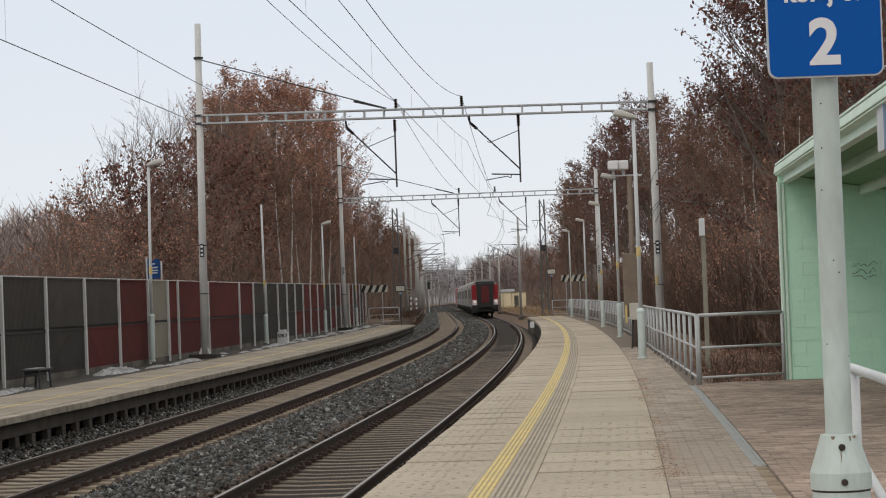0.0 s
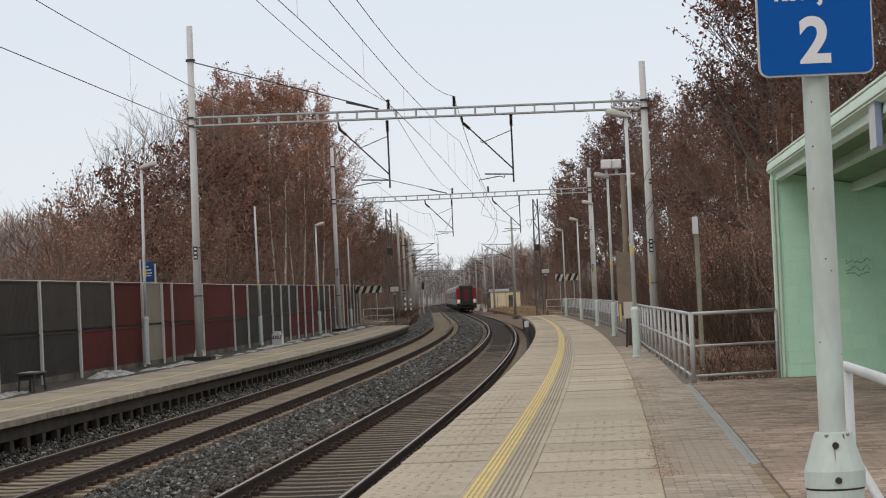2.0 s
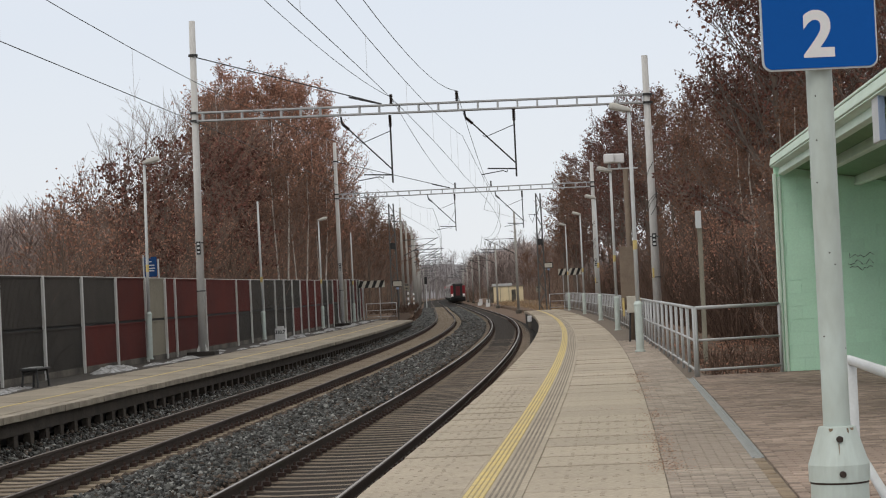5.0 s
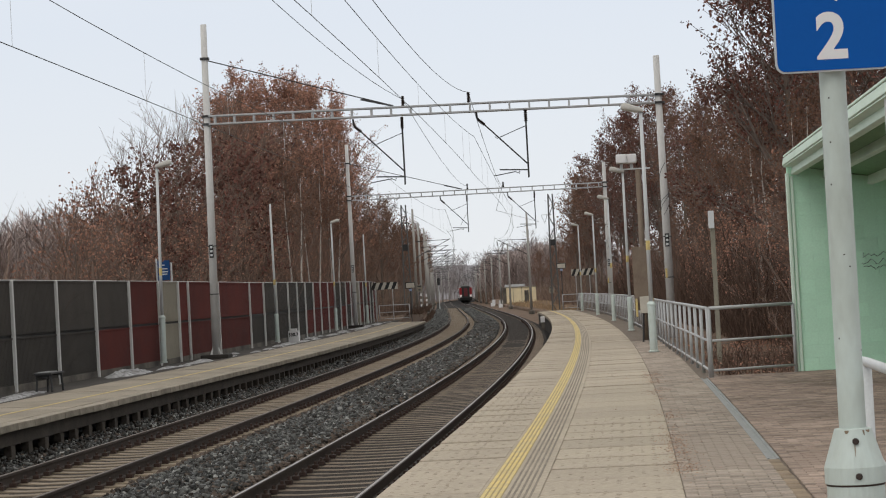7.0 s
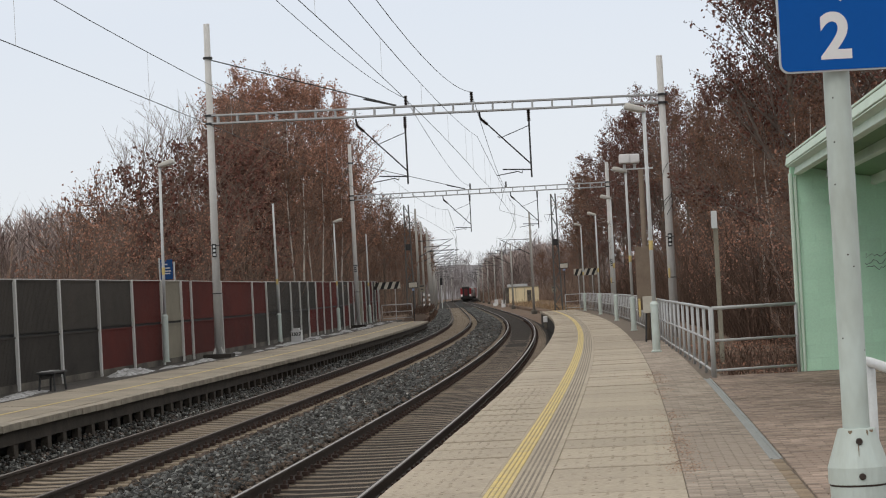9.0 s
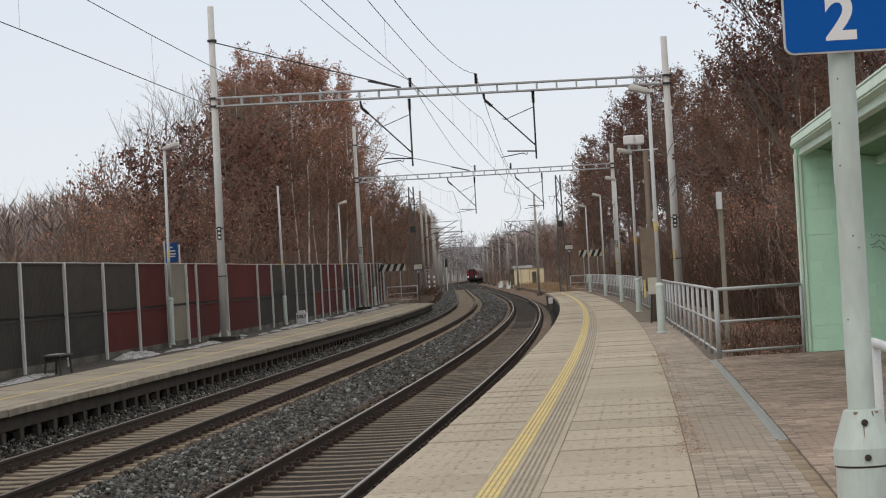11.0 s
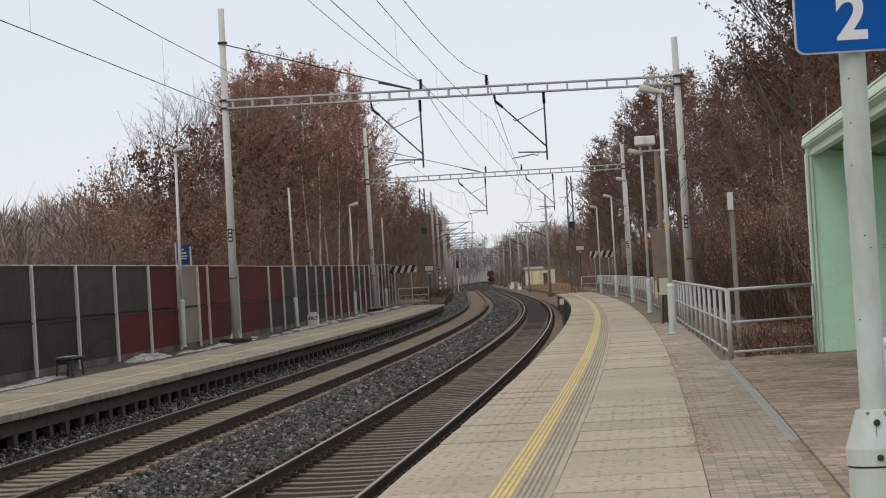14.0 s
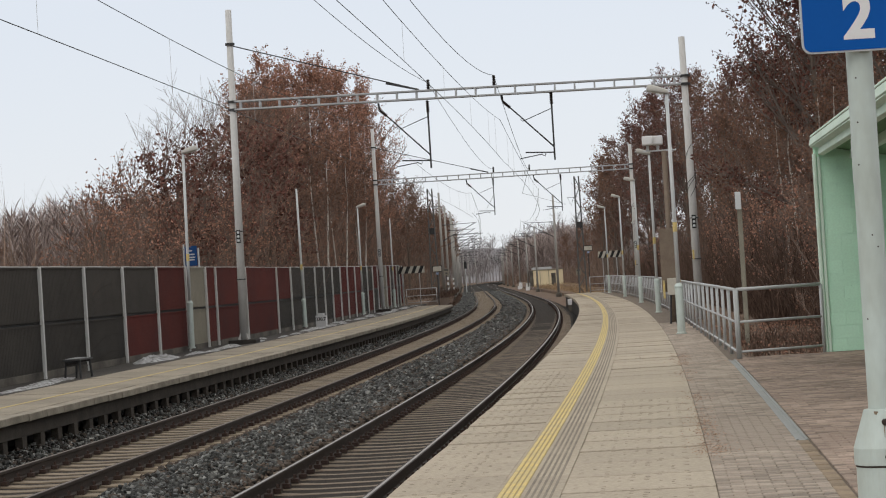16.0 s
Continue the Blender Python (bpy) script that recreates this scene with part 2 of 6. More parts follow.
# pale grey base colour carries the distance haze of the woods
FARWOOD = mat("hazed_far_woods", (0.27, 0.245, 0.245), 0.95, (0.21, 0.19, 0.19), 0.05, 0.7, 0.0, 5, island=0.3, spec=0.1)
# the ridge's blue-grey is painted haze
RIDGE = mat("hazed_far_ridge", (0.27, 0.26, 0.275), 1.0, (0.21, 0.205, 0.215), 0.06, 0.8, 0.0, 0.6, spec=0.0)
DECK_LIP = mat("chipped_edge_concrete", (0.30, 0.262, 0.21), 0.9, (0.17, 0.145, 0.115), 2.0, 0.8, 0.3, 25, rnd=0.15)
DECK_WORN = mat("worn_deck_concrete", (0.29, 0.25, 0.195), 0.9, (0.15, 0.128, 0.10), 0.6, 0.8, 0.3, 25)
COACH_RED = mat("coach_red_paint", (0.27, 0.012, 0.018), 0.35, (0.20, 0.010, 0.014), 1, 0.5, 0.02, 20)
COACH_DOOR = mat("dull_red_door_paint", (0.10, 0.008, 0.010), 0.45)
COACH_GREY = mat("coach_grey_paint", (0.17, 0.165, 0.16), 0.45, (0.16, 0.155, 0.15), 0.8, 0.6, 0.02, 20)
COACH_WHITE = mat("coach_white_paint", (0.62, 0.61, 0.60), 0.4, (0.5, 0.48, 0.46), 0.8, 0.6, 0.02, 20)
COACH_ROOF = mat("coach_grey_roof", (0.25, 0.245, 0.235), 0.7, (0.17, 0.165, 0.155), 0.8, 0.6, 0.05, 10)
COACH_BLACK = mat("sooty_underframe", (0.018, 0.018, 0.018), 0.8, (0.03, 0.027, 0.024), 1, 0.5, 0.1, 10)
GLASS_DARK = mat("dark_tinted_window", (0.012, 0.013, 0.015), 0.12, (0.015, 0.015, 0.017), 1, 0.3, 0.0, 10, spec=0.6)
CREAM = mat("cream_render", (0.74, 0.62, 0.40), 0.85, (0.52, 0.43, 0.28), 0.5, 0.5, 0.1, 20)
GROUND_FAR = mat("dull_winter_ground", (0.11, 0.085, 0.055), 0.95, (0.075, 0.055, 0.04), 0.05, 0.8, 0.3, 2)


def thin(m, share):
    """Lets part of the light through a leaf."""
    n, l = m.node_tree.nodes, m.node_tree.links
    b, out = n["Principled BSDF"], n["Material Output"]
    t, x = n.new("ShaderNodeBsdfTranslucent"), n.new("ShaderNodeMixShader")
    l.new(b.inputs["Base Color"].links[0].from_socket, t.inputs["Color"])
    x.inputs[0].default_value = share
    l.new(b.outputs[0], x.inputs[1])
    l.new(t.outputs[0], x.inputs[2])
    l.new(x.outputs[0], out.inputs["Surface"])


thin(LEAF, 0.4)
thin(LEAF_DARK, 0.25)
thin(LEAF_TAN, 0.4)


def tail_glow():
    m = bpy.data.materials.new("tail_lamp_glow")
    m.use_nodes = True
    b = m.node_tree.nodes["Principled BSDF"]
    b.inputs["Base Color"].default_value = (0.9, 0.75, 0.72, 1)
    b.inputs["Emission Color"].default_value = (1.0, 0.55, 0.5, 1)
    b.inputs["Emission Strength"].default_value = 0.5
    return m


TAIL = tail_glow()

# ---- the line of the railway: heading by distance along the right-hand track ----
HEADING_AT = (-60, 0, 40, 80, 120, 160, 200, 250, 300, 400, 500, 600, 700, 800, 900, 1100)
HEADING = (0.1166, 0.0899, 0.072, 0.0512, 0.0305, 0.0096, -0.0038, -0.0069, -0.0043, -0.0097, -0.0066, 0.0083, 0.0366, 0.0654, 0.0941, 0.15)
GAP = 4.119        # between the two track centres
S = np.arange(-60, 1101, 1.0)
_a = np.interp(S, HEADING_AT, HEADING)
_k = np.exp(-0.5 * (np.arange(-40, 41) / 14.0) ** 2)
ANG = np.convolve(np.pad(_a, 40, mode="edge"), _k / _k.sum(), "valid")
LX = np.concatenate([[0], np.cumsum((np.sin(ANG[1:]) + np.sin(ANG[:-1])) / 2)])
LY = np.concatenate([[0], np.cumsum((np.cos(ANG[1:]) + np.cos(ANG[:-1])) / 2)])
LX, LY = LX - LX[60] - 3.962, LY - LY[60]


def tr(s, off=0.0, z=0.0):
    """The place s metres along the line and off metres to its right."""
    a = float(np.interp(s, S, ANG))
    return Vector((float(np.interp(s, S, LX)) + off * math.cos(a), float(np.interp(s, S, LY)) - off * math.sin(a), z))


def trm(s, off=0.0, z=0.0, turn=0.0):
    """A pose there: local y runs along the line, local x to its right."""
    a = float(np.interp(s, S, ANG))
    return Matrix.Translation(tr(s, off, z)) @ Matrix.Rotation(-a + radians(turn), 4, "Z")


# ---- mesh tools ----
class Acc:
    """Collects vertices and faces for one mesh."""

    def __init__(self):
        self.v, self.f = [], []

    def box(self, cx, cy, cz, sx, sy, sz, m=None):
        n = len(self.v)
        for dz in (-0.5, 0.5):
            for dx, dy in ((-0.5, -0.5), (0.5, -0.5), (0.5, 0.5), (-0.5, 0.5)):
                p = Vector((cx + dx * sx, cy + dy * sy, cz + dz * sz))
                self.v.append(tuple(m @ p if m else p))
        for q in ((3, 2, 1, 0), (4, 5, 6, 7), (0, 1, 5, 4), (1, 2, 6, 5), (2, 3, 7, 6), (3, 0, 4, 7)):
            self.f.append(tuple(n + i for i in q))
        return self

    def bbox(self, cx, cy, cz, sx, sy, sz, b=0.01, m=None):
        """A box with chamfered long edges (all twelve), as three crossing shells joined by bevels."""
        bm = bmesh.new()
        bmesh.ops.create_cube(bm, size=1)
        for w in bm.verts:
            w.co = Vector((cx + w.co.x * sx, cy + w.co.y * sy, cz + w.co.z * sz))
        bmesh.ops.bevel(bm, geom=list(bm.edges), offset=b, segments=2, affect="EDGES", profile=0.6)
        self.add_bm(bm, m)
        return self

    def add_bm(self, bm, m=None):
        n = len(self.v)
        bm.verts.index_update()
        for w in bm.verts:
            self.v.append(tuple(m @ w.co if m else w.co))
        for q in bm.faces:
            self.f.append(tuple(n + w.index for w in q.verts))
        bm.free()

    def tube(self, pts, radii, n=6, caps=True):
        pts = [Vector(p) for p in pts]
        if not hasattr(radii, "__len__"):
            radii = [radii] * len(pts)
        base = len(self.v)
        ref = None
        for i, p in enumerate(pts):
            d = (pts[min(i + 1, len(pts) - 1)] - pts[max(i - 1, 0)]).normalized()
            if ref is None:
                ref = Vector((1, 0, 0)) if abs(d.x) < 0.8 else Vector((0, 1, 0))
            u = d.cross(ref).normalized()
            w = d.cross(u)
            for k in range(n):
                t = 2 * math.pi * k / n
                self.v.append(tuple(p + radii[i] * (math.cos(t) * u + math.sin(t) * w)))
        for i in range(len(pts) - 1):
            for k in range(n):
                a, b = base + i * n + k, base + i * n + (k + 1) % n
                self.f.append((a, b, b + n, a + n))
        if caps:
            self.f.append(tuple(base + k for k in range(n))[::-1])
            self.f.append(tuple(base + (len(pts) - 1) * n + k for k in range(n)))
        return self

    def lathe(self, prof, n=16, m=None):
        """Turns a list of (radius, height) about the z axis."""
        base = len(self.v)
        for r, z in prof:
            for k in range(n):
                t = 2 * math.pi * k / n
                p = Vector((r * math.cos(t), r * math.sin(t), z))
                self.v.append(tuple(m @ p if m else p))
        for i in range(len(prof) - 1):
            for k in range(n):
                a, b = base + i * n + k, base + i * n + (k + 1) % n
                self.f.append((a, b, b + n, a + n))
        self.f.append(tuple(base + k for k in range(n))[::-1])
        self.f.append(tuple(base + (len(prof) - 1) * n + k for k in range(n)))
        return self

    def sweep(self, prof, s0, s1, step, off=0.0, z=0.0, closed=True):
        """Draws a cross-section of (off, z) along the line."""
        cuts = list(np.arange(s0, s1, step)) + [s1]
        base, n = len(self.v), len(prof)
        for s in cuts:
            for o, h in prof:
                self.v.append(tuple(tr(s, off + o, z + h)))
        for i in range(len(cuts) - 1):
            for k in range(n if closed else n - 1):
                a, b = base + i * n + k, base + i * n + (k + 1) % n
                self.f.append((a, b, b + n, a + n))
        if closed:
            self.f.append(tuple(base + k for k in range(n))[::-1])
            self.f.append(tuple(base + (len(cuts) - 1) * n + k for k in range(n)))
        return self

    def mesh(self, name, material, smooth=False):
        me = bpy.data.meshes.new(name)
        me.from_pydata(self.v, [], self.f)
        me.materials.append(material)
        if smooth:
            me.polygons.foreach_set("use_smooth", [len(q) == 4 for q in self.f])
        me.update()
        return me


def part(name, acc, material, parent=None, label="", m=None, smooth=False):
    ob = new(name, acc if isinstance(acc, bpy.types.Mesh) else acc.mesh(name, material, smooth))
    if parent is not None:
        ob.parent = parent
    if m is not None:
        ob.matrix_basis = m
    return tagged(ob, label)


def thing(name, label, category, m=None, group="", kind=""):
    ob = new(name)
    ob.empty_display_size = 0.2
    if m is not None:
        ob.matrix_basis = m
    return tagged(ob, label, category, group, kind)


def setting(name, acc, material, label, category="", smooth=False):
    return tagged(new(name, acc.mesh(name, material, smooth)), label, category, kind="structure")


def lettering(name, text, size, material, parent, m, depth=0.002, bold=0.030):
    cu = bpy.data.curves.new(name, "FONT")
    cu.body, cu.size, cu.extrude, cu.align_x = text, size, depth, "CENTER"
    cu.offset = size * bold
    tmp = bpy.data.objects.new(name + "_tmp", cu)
    scene.collection.objects.link(tmp)
    me = bpy.data.meshes.new_from_object(tmp.evaluated_get(bpy.context.evaluated_depsgraph_get()))
    bpy.data.objects.remove(tmp)
    me.materials.clear()
    me.materials.append(material)
    ob = new(name, me)
    ob.parent = parent
    ob.matrix_basis = m
    return ob


# ---- ground, track bed and platforms ----
TOP = 0.55          # platform level above the rails
EDGE_R, EDGE_L = 1.70, -5.84
FALL = 0.055        # by which the opposite deck slopes to its edge


def far_bank(s):
    """Height of the bank left of the tracks past the platforms."""
    return float(np.interp(s, (225, 262), (0.9, -0.3)))


def ground():
    a = Acc()
    offs = (-140, -60, -30, -16, -11, -8.02, -8.0, -5.95, -5.9, 1.5, 4.2, 5.3, 5.35, 7, 10, 30, 60, 140)
    hs = (1.5, 0.6, 0.3, 0.25, 0.3, 0.36, -0.62, -0.62, -0.62, -0.62, -0.62, -0.62, 0.40, 0.36, 0.30, 0.2, 0.5, 1.0)
    cuts = list(range(-60, 1101, 10))
    for s in cuts:
        for o, h in zip(offs, hs):
            n = noise.noise(Vector((s * 0.13, o * 0.2, 3.1))) * (0.12 if abs(o) > 6 and h > -0.5 else 0)
            beyond = 1.0 if s < 150 else max(0.0, 1 - (s - 150) / 20)
            if h > -0.5:
                h = h * beyond + (far_bank(s) if o < 0 else 0.35 if o > 6 else -0.3) * (1 - beyond)
            a.v.append(tuple(tr(s, o, h + n)))
    k = len(offs)
    for i in range(len(cuts) - 1):
        for j in range(k - 1):
            p = i * k + j
            a.f.append((p, p + 1, p + 1 + k, p + k))
    setting("ground", a, SOIL, "brown soil with leaf litter beside the railway", "ground")
    b = Acc()
    b.v = [(-4000, -1500, -1.3), (4000, -1500, -1.3), (4000, 5000, -1.3), (-4000, 5000, -1.3)]
    b.f = [(0, 1, 2, 3)]
    setting("ground_distant", b, GROUND_FAR, "dull brown winter land towards the horizon", "ground")


ground()


def ballast_beds():
    a = Acc().sweep([(-6.6, -0.62), (-6.55, -0.09), (-6.0, -0.09), (-5.45, -0.17), (-5.25, -0.245), (-2.98, -0.245), (-2.9, -0.21), (-2.55, -0.17), (-1.6, -0.20), (-1.4, -0.26), (1.45, -0.26), (1.7, -0.35), (1.72, -0.62)], -10, 900, 4)
    setting("ballast_bed", a, BALLAST, "crushed stone bed darkened for shaded gaps under the rails", "ballast")
    b = Acc().sweep([(-1.42, -0.26), (-1.40, -0.205), (-0.62, -0.196), (-0.3, -0.203), (0.3, -0.203), (0.62, -0.196), (1.40, -0.205), (1.42, -0.26)], -10, 700, 4)
    # nearly flush dark fill paints the shadow gaps between the far track's sleepers
    c = Acc().sweep([(-1.22, -0.26), (-1.20, -0.20), (-0.62, -0.194), (-0.3, -0.206), (0.3, -0.206), (0.62, -0.194), (1.20, -0.20), (1.22, -0.26)], -10, 700, 4, -GAP)
    setting("ballast_far_track", c, BALLAST_RUST_SHADE, "dark brown ballast standing in for shadow gaps between beige sleepers", "ballast")
    setting("ballast_rusty_track", b, BALLAST_RUST_SHADE, "rust-dusted brown ballast between the rails", "ballast")


ballast_beds()


def stones(name, material, label, spans, seed):
    """Loose crushed stones, each a lumpy eight-cornered block."""
    rng = np.random.default_rng(seed)
    corners = np.array([(x, y, z) for z in (-1, 1) for x, y in ((-1, -1), (1, -1), (1, 1), (-1, 1))], float)
    quads = np.array([(3, 2, 1, 0), (4, 5, 6, 7), (0, 1, 5, 4), (1, 2, 6, 5), (2, 3, 7, 6), (3, 0, 4, 7)])
    vs, fs, base = [], [], 0
    for s0, s1, o0, o1, z0, z1, size, count in spans:
        s = rng.uniform(s0, s1, count)
        o = rng.uniform(o0, o1, count)
        ang = np.interp(s, S, ANG)
        c = np.stack([np.interp(s, S, LX) + o * np.cos(ang), np.interp(s, S, LY) - o * np.sin(ang), z0 + (z1 - z0) * (o - o0) / (o1 - o0) + rng.uniform(-0.036, 0.042, count)], 1)
        shape = corners[None] * (1 + rng.uniform(-0.45, 0.25, (count, 8, 3)))
        shape *= (size * rng.uniform(0.22, 0.85, (count, 1, 3)) * rng.uniform(0.6, 1.25, (count, 1, 1)))
        e = rng.uniform(0, 2 * np.pi, (count, 3))
        for ax in range(3):
            i, j = (ax + 1) % 3, (ax + 2) % 3
            co, si = np.cos(e[:, ax])[:, None], np.sin(e[:, ax])[:, None]
            p, q = shape[:, :, i].copy(), shape[:, :, j].copy()
            shape[:, :, i], shape[:, :, j] = co * p - si * q, si * p + co * q
        vs.append((shape + c[:, None]).reshape(-1, 3))
        fs.append((quads[None] + 8 * np.arange(count)[:, None, None]).reshape(-1, 4) + base)
        base += 8 * count
    v, f = np.concatenate(vs), np.concatenate(fs)
    me = bpy.data.meshes.new(name)
    me.vertices.add(len(v))
    me.vertices.foreach_set("co", v.ravel())
    me.loops.add(f.size)
    me.loops.foreach_set("vertex_index", f.ravel().astype(np.int32))
    me.polygons.add(len(f))
    me.polygons.foreach_set("loop_start", np.arange(0, f.size, 4, dtype=np.int32))
    me.update(calc_edges=True)
    me.materials.append(material)
    return tagged(new(name, me), label, "ballast", kind="stuff")


stones("loose_ballast", STONE, "blue-grey crushed stones heaped between the two tracks", [
    (19, 45, -2.75, -1.25, -0.15, -0.20, 0.048, 17000),
    (45, 95, -2.8, -1.2, -0.15, -0.20, 0.066, 13000),
    (95, 200, -2.8, -1.2, -0.15, -0.20, 0.095, 9000),
    (200, 330, -2.8, -1.2, -0.15, -0.20, 0.12, 5000),
    (150, 330, -6.6, -5.05, -0.10, -0.205, 0.11, 5000),
    (28, 70, -6.1, -5.05, -0.065, -0.205, 0.046, 8500),
    (70, 150, -6.1, -5.05, -0.065, -0.205, 0.08, 4500)], 4)
stones("brown_ballast", STONE_BROWN, "brown crushed stones mixed into the grey ballast", [
    (19, 45, -2.8, -1.2, -0.155, -0.205, 0.048, 8000),
    (45, 95, -2.8, -1.2, -0.155, -0.205, 0.066, 5500),
    (95, 200, -2.8, -1.2, -0.155, -0.205, 0.095, 3500),
    (28, 70, -6.1, -5.05, -0.07, -0.21, 0.046, 6000),
    (70, 150, -6.1, -5.05, -0.07, -0.21, 0.08, 2500)], 14)
# light-coloured chips imitate bright glints on the stones
stones("glint_ballast", STONE_GLINT, "scattered pale chips standing in for glints on the ballast", [
    (19, 45, -2.7, -1.3, -0.13, -0.18, 0.040, 1100),
    (45, 120, -2.75, -1.25, -0.13, -0.18, 0.050, 1000),
    (28, 80, -6.0, -5.1, -0.05, -0.19, 0.038, 600)], 24)
stones("rusty_ballast", STONE_RUST, "rust-brown stones beside and between the sleepers", [
    (28, 60, -2.95, -2.7, -0.18, -0.16, 0.05, 2500),
    (19, 60, -1.5, -1.2, -0.2, -0.2, 0.05, 3500),
    (60, 110, -1.5, -1.2, -0.2, -0.2, 0.07, 2500),
    (19, 50, 0.85, 1.5, -0.21, -0.22, 0.045, 2500),
    (28, 60, -GAP - 1.35, -GAP - 0.85, -0.2, -0.2, 0.045, 1500)], 9)


def rails():
    prof = [(-0.036, 0.0), (-0.036, -0.035), (-0.010, -0.05), (-0.010, -0.135), (-0.070, -0.150), (-0.070, -0.165), (0.070, -0.165), (0.070, -0.150), (0.010, -0.135), (0.010, -0.05), (0.036, -0.035), (0.036, 0.0)]
    for off, head, words in ((-GAP - 0.75, DULL_HEAD, "dull"), (-GAP + 0.75, DULL_HEAD, "dull"), (-0.75, SHINE, "polished"), (0.75, SHINE, "polished")):
        root = thing("rail", "rusty steel running rail with a %s head" % words, "rail", group="running rails")
        part("rail_body", Acc().sweep(prof, -10, 960, 2.0, off), RAIL, root)
        part("rail_head", Acc().sweep([(-0.017, 0.0), (-0.013, 0.003), (0.013, 0.003), (0.017, 0.0)], -10, 960, 2.0, off), head, root, words + " running surface")


rails()


def sleeper_mesh(wt):
    a = Acc()
    xs = (-1.28, -0.75, -0.35, 0.35, 0.75, 1.28)
    tops = (-0.185, -0.168, -0.195, -0.195, -0.168, -0.185)
    for x, t in zip(xs, tops):
        for y, h in ((-max(0.14, wt + 0.02), -0.36), (-wt, t), (wt, t), (max(0.14, wt + 0.02), -0.36)):
            a.v.append((x, y, h))
    for i in range(5):
        for k in range(4):
            p, q = i * 4 + k, i * 4 + (k + 1) % 4
            a.f.append((p, p + 4, q + 4, q))
    a.f += [(0, 1, 2, 3), (23, 22, 21, 20)]
    c = Acc()
    for x in (-0.75, 0.75):
        for d in (-0.115, 0.115):
            c.box(x + d, 0, -0.135, 0.10, 0.13, 0.07)
            c.lathe([(0.022, -0.11), (0.022, -0.065)], 6, Matrix.Translation((x + d, 0, 0)))
    return a, c


def sleepers():
    clip = Acc().box(0, 0, -0.142, 0.09, 0.12, 0.055).lathe([(0.022, -0.11), (0.022, -0.065)], 6).mesh("fastening", CLIP)
    for off, material, wt, words in ((-GAP, SLEEPER, 0.14, "beige concrete sleeper with dark rail fastenings"), (0.0, SLEEPER_RUST, 0.055, "rust-stained concrete sleeper with dark rail fastenings")):
        a, c = sleeper_mesh(wt)
        body = a.mesh("sleeper_body", material)
        rng = random.Random(7)
        for i in range(140):
            m = trm(19.0 + 0.6 * i + rng.gauss(0, 0.012), off, rng.uniform(-0.005, 0.005) - 0.010 * (off == 0.0) * max(0.0, i - 70) / 70, rng.gauss(0, 0.35))
            root = thing("sleeper", words, "sleeper", m, "sleepers")
            part("sleeper_body", body, material, root)
            for x in (-0.865, -0.635, 0.635, 0.865):
                part("fastening", clip, CLIP, root, m=Matrix.Translation((x, 0, 0)))
        rest, restc = Acc(), Acc()
        for i in range(140, 560):
            sink = 0.010 + 0.008 * min(1.0, (i - 140) / 50)
            m = trm(19.0 + 0.6 * i, off, -sink * (off == 0.0))
            for src, dst in ((a, rest),) if i > 240 else ((a, rest), (c, restc)):
                n = len(dst.v)
                dst.v += [tuple(m @ Vector(p)) for p in src.v]
                dst.f += [tuple(n + k for k in q) for q in src.f]
        root = thing("distant_sleepers", "row of distant concrete sleepers under the rails", "sleepers", kind="stuff")
        part("sleeper_bodies", rest, material, root)
        part("fastenings", restc, CLIP, root)


sleepers()


